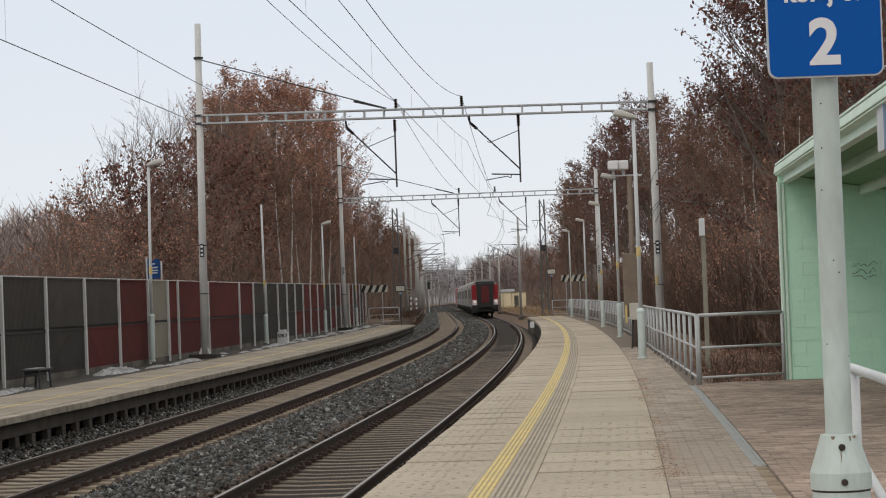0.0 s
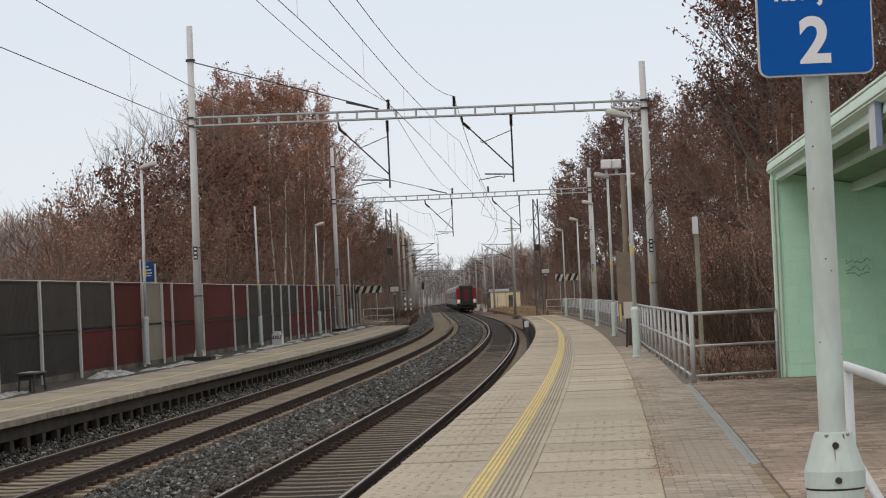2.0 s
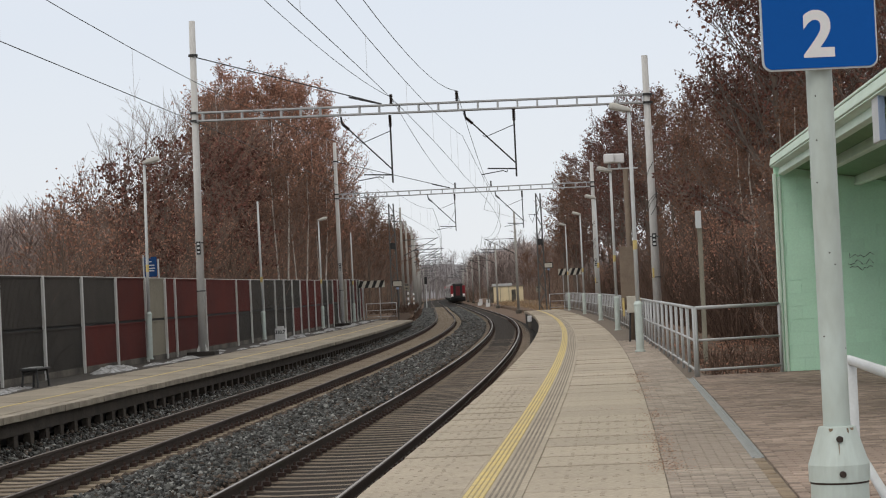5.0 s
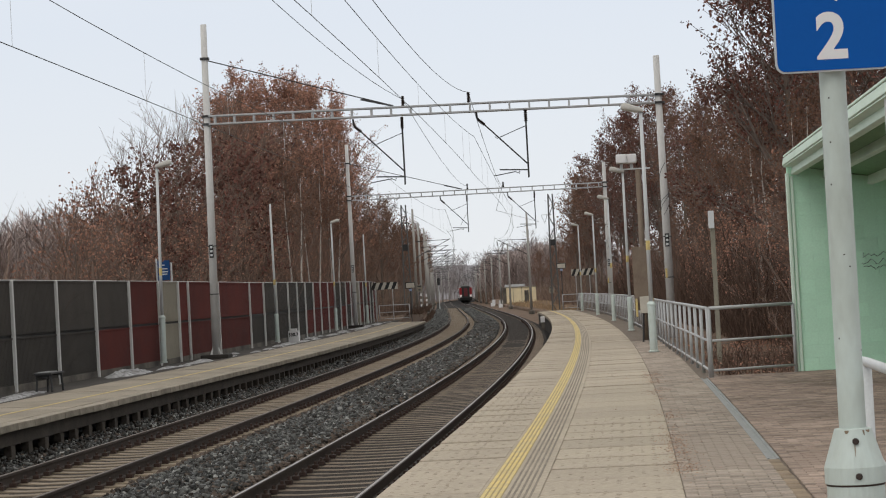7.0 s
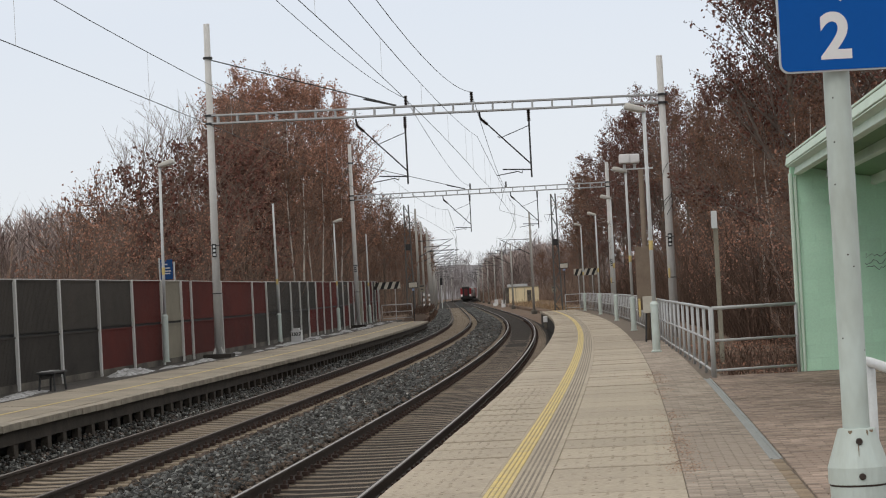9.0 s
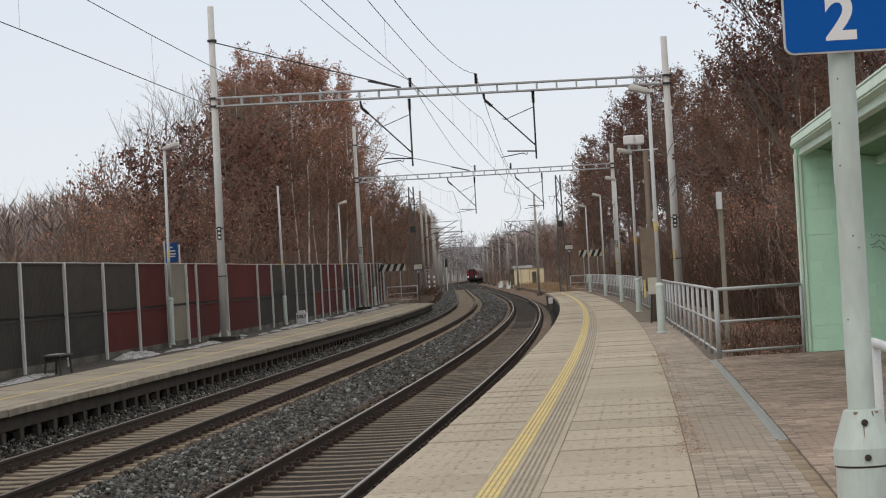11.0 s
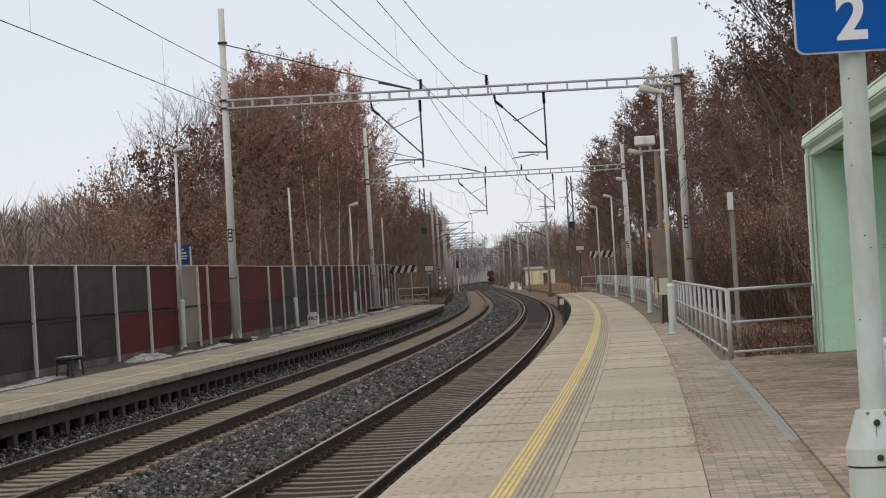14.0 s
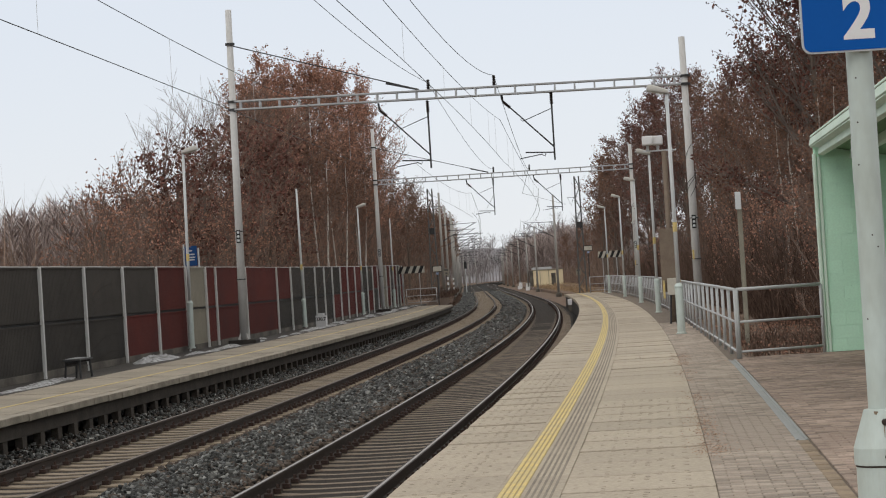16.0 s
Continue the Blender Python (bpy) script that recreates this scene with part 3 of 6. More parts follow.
def platform_right():
    end = 158
    root = thing("platform_right", "concrete station platform with a yellow ribbed safety line", "platform", kind="structure")
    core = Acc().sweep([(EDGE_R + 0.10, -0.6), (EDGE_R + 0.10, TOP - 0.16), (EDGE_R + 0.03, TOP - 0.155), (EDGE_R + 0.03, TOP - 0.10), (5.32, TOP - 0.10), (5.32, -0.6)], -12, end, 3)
    part("platform_wall", core, DARK_EDGE, root, "dark concrete platform wall")
    joint = Acc().sweep([(4.16, TOP - 0.1), (4.16, TOP - 0.018), (5.3, TOP - 0.018), (5.3, TOP - 0.1)], -12, end, 3)
    part("paver_bed", joint, JOINT, root)
    # tactile line: flat dark strips as grooves beside four worn yellow ribs
    for k in range(4):
        part("yellow_rib", Acc().sweep([(-0.018, 0.0), (-0.014, 0.007), (0.014, 0.007), (0.018, 0.0)], -12, end, 3, 2.602 + 0.044 * k, TOP - 0.001), YELLOW, root, "worn yellow paint")
    part("yellow_band", Acc().sweep([(-0.089, 0.0), (-0.089, 0.003), (0.089, 0.003), (0.089, 0.0)], -12, end, 3, 2.668, TOP - 0.001), WORN_BAND, root, "yellow painted band")
    for k in range(5):
        part("guide_groove", Acc().sweep([(-0.011, 0.0), (-0.009, 0.003), (0.009, 0.003), (0.011, 0.0)], -12, end, 3, 2.797 + 0.046 * k, TOP - 0.001), TACTILE, root, "dark guiding groove")
    # slabs in three rows: edge, ribbed line, walk
    rng = random.Random(3)
    shapes = {}
    for k, (o0, o1, ln) in enumerate(((EDGE_R, 2.548, 1.170), (2.55, 3.05, 1.192), (3.0505, 4.172, 1.170))):
        a = Acc()
        bm = bmesh.new()
        bmesh.ops.create_cube(bm, size=1)
        for w in bm.verts:
            w.co = Vector(((o0 + o1) / 2 + w.co.x * (o1 - o0), w.co.y * ln, TOP - 0.075 + w.co.z * 0.15))
        bmesh.ops.bevel(bm, geom=[e for e in bm.edges if all(w.co.z > TOP - 0.01 for w in e.verts)], offset=0.004, segments=1, affect="EDGES")
        a.add_bm(bm)
        shapes[k] = a.mesh("slab", SLAB)
    # dimples drawn as thin darker marks on the slab face
    grips = {}
    for k, o0, o1 in ((0, EDGE_R + 0.10, 2.50), (2, 3.14, 4.10)):
        g = Acc()
        for i in range(9):
            for o in np.arange(o0, o1, 0.105):
                y = -0.52 + 0.13 * i + rng.gauss(0, 0.006)
                if rng.random() < (0.55 if k == 0 else 0.35):
                    g.box(float(o) + rng.gauss(0, 0.006), y, TOP + 0.0005, rng.uniform(0.022, 0.045), 0.016, 0.003)
        grips[k] = g.mesh("grip_marks", GRIP)
    for k, s in ((0, -10.3), (1, -10.6), (2, -10.8)):
        while s < end - 0.6:
            drop = 0.0 if k == 1 else rng.choice((0.003, 0.004, 0.005, 0.007, 0.009))
            m = trm(s, 0, -drop) @ Matrix.Rotation(rng.gauss(-0.004, 0.005) if k != 1 else 0.0, 4, "X")
            ob = part("slab", shapes[k], SLAB, root, m=m)
            if k != 1 and 14 < s < (36 if k == 0 else 27):
                part("grip_marks", grips[k], GRIP, ob, "rows of small flat dark marks")
            s += 1.2
    return root


PLATFORM_R = platform_right()


def forecourt():
    """Paved ground between the drain, the shelter and the railing."""
    root = thing("forecourt", "reddish block paving beside the platform shelter", "pavement", kind="structure")
    bed = Acc().sweep([(5.06, -0.6), (5.06, TOP - 0.02), (13.5, TOP - 0.02), (13.5, -0.6)], -8, 37.2, 2)
    part("paver_bed", bed, JOINT, root)
    drain = Acc().sweep([(4.965, TOP - 0.1), (4.965, TOP + 0.002), (4.988, TOP + 0.004), (4.996, TOP - 0.012), (5.044, TOP - 0.012), (5.052, TOP + 0.004), (5.075, TOP + 0.002), (5.075, TOP - 0.1)], 19.8, 36.3, 1.0)
    part("drain_channel", drain, DRAIN, root, "pale concrete drain channel")
    rng = random.Random(5)
    for i in range(14):
        part("cover_board", Acc().bbox(0, 0, -0.03, 0.105, 0.385, 0.06, 0.006), COVER_BOARD, root, "worn brown cover board", trm(19.58 - 0.4 * i, 5.02 + rng.gauss(0, 0.003), TOP - rng.uniform(0, 0.006)))
    return root


FORECOURT = forecourt()


def platform_left():
    end = 140
    root = thing("platform_left", "opposite concrete platform on short posts with a yellow line", "platform", kind="structure")
    deck = Acc().sweep([(-0.285, TOP - 0.87 * FALL), (-0.285, TOP - 0.12 - FALL), (-0.55, TOP - 0.16 - FALL), (-2.18, TOP - 0.16), (-2.18, TOP)], 14, end, 3, EDGE_L)
    part("deck", deck, DECK_WORN, root, "worn beige concrete deck")
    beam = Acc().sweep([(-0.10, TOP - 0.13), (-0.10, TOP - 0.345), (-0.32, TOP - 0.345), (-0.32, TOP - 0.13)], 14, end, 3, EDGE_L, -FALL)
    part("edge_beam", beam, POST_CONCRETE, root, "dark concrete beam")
    # wall coloured black to paint the shade in the slots under the deck
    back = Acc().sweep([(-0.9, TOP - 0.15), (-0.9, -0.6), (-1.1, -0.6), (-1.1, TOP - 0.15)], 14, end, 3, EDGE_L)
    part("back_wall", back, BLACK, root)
    line = Acc().sweep([(-0.035, -0.006), (-0.035, 0.006), (0.035, 0.005), (0.035, -0.006)], 14, end, 3, EDGE_L - 0.98, TOP - 0.55 * FALL)
    part("yellow_line", line, PALE_YELLOW, root, "faded yellow line")
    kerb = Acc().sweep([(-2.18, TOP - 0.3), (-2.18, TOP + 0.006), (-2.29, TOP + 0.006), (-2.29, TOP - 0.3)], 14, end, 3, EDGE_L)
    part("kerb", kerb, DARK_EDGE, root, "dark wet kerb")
    lip = Acc().bbox(-0.14, 0, -0.058, 0.285, 0.985, 0.116, 0.012).mesh("edge_slab", DECK_LIP)
    rng = random.Random(8)
    for i in range(int(end - 26)):
        m = trm(26.5 + i, EDGE_L + rng.gauss(0, 0.005), TOP - 0.94 * FALL + rng.gauss(0.001, 0.003)) @ Matrix.Rotation(rng.gauss(0, 0.003), 4, "X")
        part("edge_slab", lip, DECK_LIP, root, "pale chipped edge slab", m)
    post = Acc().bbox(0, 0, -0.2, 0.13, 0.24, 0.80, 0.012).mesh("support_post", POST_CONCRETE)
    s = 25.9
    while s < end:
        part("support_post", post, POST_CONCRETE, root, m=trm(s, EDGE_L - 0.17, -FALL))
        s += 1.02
    cut = Acc()
    for s in np.arange(15, end, 6.0):
        m = trm(float(s), EDGE_L - 1.23, TOP - 0.5 * FALL) @ Matrix.Rotation(FALL / 2.0, 4, "Y")
        cut.box(0, 0, 0.0035, 1.86, 0.010, 0.006, m)
    part("deck_joint", cut, JOINT, root)
    verge = Acc().sweep([(-8.12, 0.0), (-8.12, 0.51), (-9.0, 0.47), (-10.4, 0.45), (-10.4, 0.0)], 14, 160, 3)
    setting("verge_left", verge, GRAVEL, "dark wet gravel strip along the noise barrier", "gravel")


platform_left()


def snow():
    rng = random.Random(12)
    spots = [(57.6, -9.3, 2.0, 0.5, 0.14)] + [(62 + 1.9 * k + rng.uniform(-0.8, 0.8), -8.35 - rng.random() * 1.1, 0.5 + rng.random() ** 2 * 2.2, 0.10 + 0.24 * rng.random(), 0.05) for k in range(46)] + [(47, -9.2, 1.6, 0.35, 0.05), (43.5, -8.8, 2.2, 0.3, 0.05)]
    for s, o, ly, lx, h in spots:
        a = Acc()
        n, r = 36, 14
        for i in range(r + 1):
            for k in range(n):
                t = 2 * math.pi * k / n
                q = i / r
                wob = 1 + 0.55 * noise.noise(Vector((math.cos(t) * 1.7 + s, math.sin(t) * 1.7, o))) + 0.35 * noise.noise(Vector((math.cos(t) * 5 + s, math.sin(t) * 5, o)))
                z = h * (1 - q * q) * (0.7 + 0.9 * abs(noise.noise(Vector((q * math.cos(t) * 9, q * math.sin(t) * 9, s)))))
                a.v.append((lx * q * wob * math.cos(t), ly * q * wob * math.sin(t), z - 0.02 * q))
        for i in range(r):
            for k in range(n):
                p, q = i * n + k, i * n + (k + 1) % n
                a.f.append((p, q, q + n, p + n))
        ob = new("snow_patch", a.mesh("snow_patch", SNOW, True))
        ob.matrix_basis = trm(s, o, 0.478)
        tagged(ob, "dirty patch of old melting snow on gravel", "snow", "snow patches")


snow()


# ---- noise barrier on the far side ----
def noise_barrier():
    at = [37.0, 41.1, 45.1, 49.2, 53.3, 57.5, 61.8, 66.1, 69.4, 71.2, 77.3, 85.0, 89.1, 93.2, 97.4, 101.0, 104.5, 108.3, 112.0, 116.2, 120.2, 124.2, 128.2, 132.2, 136.2, 140.2, 144.2, 148.2, 152.2, 156.2, 160.2]
    # colour of the upper and the lower panel of each bay
    look_up = {"g": (WALL_GREY, "dark grey"), "r": (WALL_RED, "dark red"), "b": (WALL_BEIGE, "beige")}
    top = "ggggggrbrrrrgggggrrrggrrbrgrgr"
    low = "gggggrrbrrrggggg" + "rrrrgrgrbrgrgr"
    root = thing("noise_barrier", "ribbed noise barrier of dark grey and red panels between concrete posts", "noise barrier", kind="structure")
    off = -10.1
    for i, s in enumerate(at):
        rise = float(np.interp(s, (40, 85, 116, 150), (0.02, 0.05, 0.15, 0.34)))
        zt, zm = 2.98 + rise, 1.72 + rise * 0.6
        p = Acc().bbox(0, 0, zt / 2 + 0.14, 0.08, 0.11, zt - 0.26, 0.012)
        part("post", p, CONCRETE, root, "pale concrete post", trm(s - 0.12, off + 0.08))
        if i + 1 == len(at):
            break
        length = at[i + 1] - s - 0.16
        mid = (s + at[i + 1]) / 2
        for z0, z1, key in ((zm + 0.03, zt, top[i % len(top)]), (0.62, zm - 0.04, low[i % len(low)])):
            material, words = look_up[key]
            a = Acc()
            a.box(0, 0, (z0 + z1) / 2, 0.10, length, z1 - z0)
            n = max(3, int(length / 0.11))
            for k in range(n):
                y = -length / 2 + (k + 0.5) * length / n
                a.box(0.048, y, (z0 + z1) / 2, 0.010, length / n * 0.6, (z1 - z0) - 0.05)
            a.box(0.055, 0, z1 - 0.02, 0.03, length, 0.04)
            part("panel", a, material, root, words + " ribbed panel", trm(mid, off))
        part("joint_strip", Acc().box(-0.03, 0, zm - 0.005, 0.06, length, 0.09), BLACK, root, "dark horizontal joint", trm(mid, off))
        part("plinth", Acc().bbox(0, 0, 0.42, 0.12, length, 0.40, 0.01), PLINTH, root, "pale concrete plinth", trm(mid, off))
        part("coping", Acc().bbox(0.0, 0, zt + 0.012, 0.14, length, 0.024, 0.008), CONCRETE, root, m=trm(mid, off))


noise_barrier()


# ---- railings ----
def railing(name, label, points, spacing, height=1.1, base=TOP):
    """Three tubes on uprights along a list of ground points."""
    root = thing(name, label, "railing")
    pts = [Vector(p) for p in points]
    for h, r in ((height, 0.029), (height * 0.53, 0.021), (height * 0.10, 0.021)):
        part("tube", Acc().tube([p + Vector((0, 0, base + h)) for p in pts], r, 8), GALV, root, smooth=True)
    d = [0]
    for p, q in zip(pts, pts[1:]):
        d.append(d[-1] + (q - p).length)
    up = Acc().tube([(0, 0, 0), (0, 0, height)], 0.029, 8).mesh("upright", GALV, True)
    n = max(1, round(d[-1] / spacing))
    for k in range(n + 1):
        x = d[-1] * k / n
        i = max(j for j in range(len(d)) if d[j] <= x + 1e-6)
        i = min(i, len(pts) - 2)
        p = pts[i].lerp(pts[i + 1], (x - d[i]) / (d[i + 1] - d[i]))
        part("upright", up, GALV, root, m=Matrix.Translation(p + Vector((0, 0, base))))
    return root


railing("platform_railing", "galvanised tubular railing along the platform edge of the paving",
        [tr(s, 5.13 - 0.20 * min(1, (s - 36.4) / 18), 0) for s in np.arange(36.4, 161.5, 2.5)], 2.1, 1.14)
railing("side_railing", "galvanised three-bar railing closing the gap to the shelter", [tr(36.4, 5.16), tr(37.0, 6.58)], 1.3, 1.14)
railing("end_railing", "galvanised three-bar railing across the platform end", [tr(161.5, 3.75), tr(161.3, 5.0)], 1.3, 1.1)
railing("end_railing", "galvanised three-bar railing at the opposite platform end", [tr(154, -9.5), tr(155, -7.4)], 2.2, 1.05)


def handrail():
    root = thing("handrail", "pale grey painted tubular handrail on short posts", "handrail")
    z = TOP + 1.115
    pts = [tr(12.75, 5.118, z - 0.14), tr(12.72, 5.118, z - 0.05), tr(12.62, 5.118, z - 0.005), tr(12.4, 5.118, z), tr(10.5, 5.118, z), tr(7.0, 5.118, z)]
    part("tube", Acc().tube(pts[2:], 0.027, 10), GREY_PAINT, root, smooth=True)
    for s in (12.35, 10.0, 7.6):
        part("upright", Acc().tube([tr(s, 5.118, TOP), tr(s, 5.118, z - 0.01)], 0.027, 10), GREY_PAINT, root, smooth=True)
    part("brace", Acc().tube([tr(12.35, 5.118, 1.2), tr(11.0, 5.118, 1.05), tr(9.6, 5.118, 0.88)], 0.024, 10), GREY_PAINT, root, smooth=True)


handrail()


# ---- lamps and sign posts ----
def lamp_post(s, off, label, arm=-1, head=True, tall=5.75, rest=TOP, base_h=1.18, lean=0.0):
    root = thing("street_lamp" if head else "lamp_pole", label, "street lamp" if head else "pole", trm(s, off, rest) @ Matrix.Rotation(radians(lean), 4, "Y"), "platform lamps")
    base = Acc().lathe([(0.12, 0), (0.12, 0.03), (0.092, 0.05), (0.092, base_h - 0.10), (0.102, base_h - 0.095), (0.102, base_h - 0.06), (0.062, base_h)], 16)
    part("base", base, MINT_POLE, root, "pale mint painted base", smooth=False)
    part("pole", Acc().lathe([(0.050, base_h - 0.02), (0.046, tall * 0.6), (0.040, tall)], 12), GREY_PAINT, root, smooth=True)
    part("band", Acc().lathe([(0.051, base_h + 1.2), (0.051, base_h + 1.42)], 12), YELLOW, root, "yellow marking band")
    if head:
        a = Acc()
        bm = bmesh.new()
        bmesh.ops.create_uvsphere(bm, u_segments=14, v_segments=8, radius=1)
        for w in bm.verts:
            x, y, z = (math.copysign(abs(v) ** 0.55, v) for v in w.co)
            t = (x + 1) / 2
            w.co = Vector((x * 0.27, y * (0.09 + 0.05 * t), max(z, -0.45) * (0.075 + 0.05 * t)))
        a.add_bm(bm, Matrix.Translation((arm * 0.20, 0, tall + 0.06)) @ Matrix.Rotation(radians(-14 * arm), 4, "Y") @ Matrix.Diagonal((arm, 1, 1, 1)))
        hood = part("head", a, LAMPHEAD, root, "pale grey lamp head", smooth=True)
        b = Acc().bbox(0, 0, 0, 0.34, 0.15, 0.04, 0.015, Matrix.Translation((arm * 0.24, 0, tall + 0.03)) @ Matrix.Rotation(radians(-14 * arm), 4, "Y"))
        part("diffuser", b, LENS, hood, "yellowed diffuser")
    return root


for s, high in ((51.2, 5.62), (75.9, 5.5), (99.0, 5.52), (123.0, 5.6), (147.0, 5.72)):
    lamp_post(s, 4.52, "slim grey platform lamp on a pale mint base by the railing", -1, tall=high)
lamp_post(65.4, -9.84, "slim grey platform lamp in front of the noise barrier", 1, tall=5.92, base_h=1.44, lean=0.85)
lamp_post(116.6, -9.7, "slim grey platform lamp in front of the noise barrier", 1)
lamp_post(90.3, -9.70, "bare pale pole with a mint base before the barrier", 1, False, lean=-0.3)
lamp_post(140.6, -9.6, "bare pale pole with a mint base before the barrier", 1, False)


def track_sign():
    root = thing("track_sign", "blue track number sign on a pale mint steel post", "sign", trm(10.85, 4.885, TOP, 6))
    z = lambda v: v - TOP
    part("base", Acc().lathe([(0.19, 0), (0.19, 0.03), (0.137, 0.06), (0.137, z(1.155)), (0.1445, z(1.158)), (0.1445, z(1.236)), (0.087, z(1.415)), (0.07, z(1.418))], 28), MINT_POLE, root, "chipped mint base with a tapered collar")
    seam = Acc().lathe([(0.1385, z(1.147)), (0.1385, z(1.156))], 28)
    part("seam", seam, RAIL, root, "rusty seam")
    for h, r in ((1.36, 0.112), (1.197, 0.146)):
        bolt = Acc().lathe([(0.016, 0), (0.016, 0.012), (0.011, 0.015)], 10, Matrix.Translation((-0.012, -r + 0.004, z(h))) @ Matrix.Rotation(radians(90), 4, "X"))
        part("bolt", bolt, RAIL, root, "rusty bolt")
    for t, h0, h1, w in ((-1.72, 1.345, 1.29, 0.0022), (-2.1, 1.41, 1.395, 0.010), (-1.2, 1.41, 1.385, 0.004), (-0.9, 1.41, 1.398, 0.012)):
        strip = Acc()
        for h in (h0, (h0 + h1) / 2, h1):
            r = 0.0885 + (1.415 - h) / 0.179 * 0.0575
            for d in (-w, w):
                k = d / r * (0.35 if h == h1 else 1.0)
                strip.v += [(r * math.cos(t + k), r * math.sin(t + k), z(h)), ((r - 0.006) * math.cos(t + k), (r - 0.006) * math.sin(t + k), z(h))]
        for q in (0, 4):
            strip.f += [(q, q + 2, q + 6, q + 4), (q, q + 4, q + 5, q + 1), (q + 2, q + 3, q + 7, q + 6)]
        part("rust_streak", strip, COVER_BOARD, root, "brown rust streak")
    part("pole", Acc().lathe([(0.064, z(1.40)), (0.064, z(1.403)), (0.064, z(1.42)), (0.063, z(2.6)), (0.062, z(3.85)), (0.062, z(3.9))], 28), MINT_POLE, root, "scuffed pale mint pole", smooth=True)
    rng = random.Random(8)
    for k in range(7):
        t, h = rng.uniform(-2.6, -0.5), rng.uniform(1.45, 3.05)
        spot = Acc().lathe([(0.0045, 0), (0.004, 0.0015)], 7, Matrix.Translation((0.0625 * math.cos(t), 0.0625 * math.sin(t), z(h))) @ Matrix.Rotation(t + radians(90), 4, "Z") @ Matrix.Rotation(radians(90), 4, "X"))
        part("scuff", spot, RAIL, root, "rusty chip")
    board = Acc()
    w, h, r = 0.275, 0.36, 0.045

    def rounded(w, h, r):
        out = []
        for cx, cy, t0 in ((w - r, h - r, 0), (-w + r, h - r, 90), (-w + r, -h + r, 180), (w - r, -h + r, 270)):
            for k in range(7):
                t = radians(t0 + 15 * k)
                out.append((cx + r * math.cos(t), cy + r * math.sin(t)))
        return out

    def plate(w, h, r, y0, y1):
        a = Acc()
        ring = rounded(w, h, r)
        n = len(ring)
        for y in (y0, y1):
            a.v += [(x, y, v) for x, v in ring]
        a.f += [tuple(range(n)), tuple(range(2 * n - 1, n - 1, -1))]
        a.f += [(k, k + n, (k + 1) % n + n, (k + 1) % n) for k in range(n)]
        return a

    cz = z(3.115 + 0.36)
    panel = part("board", plate(w, h, r, -0.075, -0.095), GREY_PAINT, root, "pale sheet metal rim", Matrix.Translation((-0.008, 0, cz - 0.004)) @ Matrix.Rotation(radians(0), 4, "Y"))
    part("face", plate(w - 0.008, h - 0.008, r - 0.006, -0.095, -0.099), BLUE, panel, "blue enamel face")
    flat = Matrix.Rotation(radians(90), 4, "X")
    lettering("numeral", "2", 0.30, WHITE, panel, Matrix.Translation((-0.004, -0.099, -h + 0.067)) @ flat)
    lettering("caption", "kolej \u010d.", 0.122, WHITE, panel, Matrix.Translation((-0.008, -0.099, -h + 0.363)) @ flat)


track_sign()


def km_stone():
    root = thing("kilometre_stone", "white kilometre stone with black numerals on the gravel", "marker stone", trm(91.9, -9.2, 0.465, -14))
    bm = bmesh.new()
    bmesh.ops.create_cube(bm, size=1)
    for w in bm.verts:
        w.co = Vector((w.co.x * 0.46, w.co.y * 0.16, 0.29 + w.co.z * 0.60))
    bmesh.ops.bevel(bm, geom=[e for e in bm.edges if all(w.co.z > 0.5 for w in e.verts) and abs(e.verts[0].co.x - e.verts[1].co.x) < 0.01], offset=0.10, segments=4, affect="EDGES")
    a = Acc()
    a.add_bm(bm)
    part("stone", a, WHITE, root)
    lettering("numerals", "330.7", 0.20, BLACK, root, Matrix.Translation((0, -0.081, 0.27)) @ Matrix.Rotation(radians(90), 4, "X"))


km_stone()


def bench():
    root = thing("bench", "low dark weathered bench before the noise barrier", "bench", trm(47.6, -8.86, 0.465, 88))
    part("seat", Acc().bbox(0, 0, 0.43, 1.05, 0.40, 0.045, 0.015), IRON, root, "dark weathered seat")
    part("snow_cap", Acc().bbox(0.0, 0.05, 0.458, 0.9, 0.2, 0.014, 0.006), SNOW, root, "thin crust of snow")
    for x in (-0.40, 0.40):
        for y in (-0.15, 0.15):
            part("leg", Acc().tube([(x * 1.08, y * 1.2, 0), (x, y, 0.40)], 0.026, 6), IRON, root)
        part("bearer", Acc().bbox(x, 0, 0.385, 0.05, 0.36, 0.04, 0.008), IRON, root)
    part("rail", Acc().bbox(0, 0.15, 0.33, 0.9, 0.03, 0.06, 0.008), IRON, root)


bench()


def blue_name_sign():
    root = thing("station_sign", "small blue station sign with pale lines on posts behind the barrier", "sign", trm(72.0, -10.9, 0.21, -20))
    part("board", Acc().bbox(-0.06, 0, 3.25, 0.46, 0.03, 0.66, 0.008), SIGN_BLUE, root)
    for z, w in ((3.42, 0.10), (3.30, 0.30), (3.20, 0.34), (3.12, 0.28)):
        part("bar", Acc().box(-0.06, -0.018, z, w, 0.004, 0.04), GREY_PAINT, root, "pale unreadable line")
    part("post", Acc().tube([(-0.33, 0, 0), (-0.33, 0, 3.65)], 0.03, 8), GREY_PAINT, root)
    part("post", Acc().tube([(0.2, 0.05, 0), (0.2, 0.05, 3.5)], 0.03, 8), GREY_PAINT, root)


blue_name_sign()


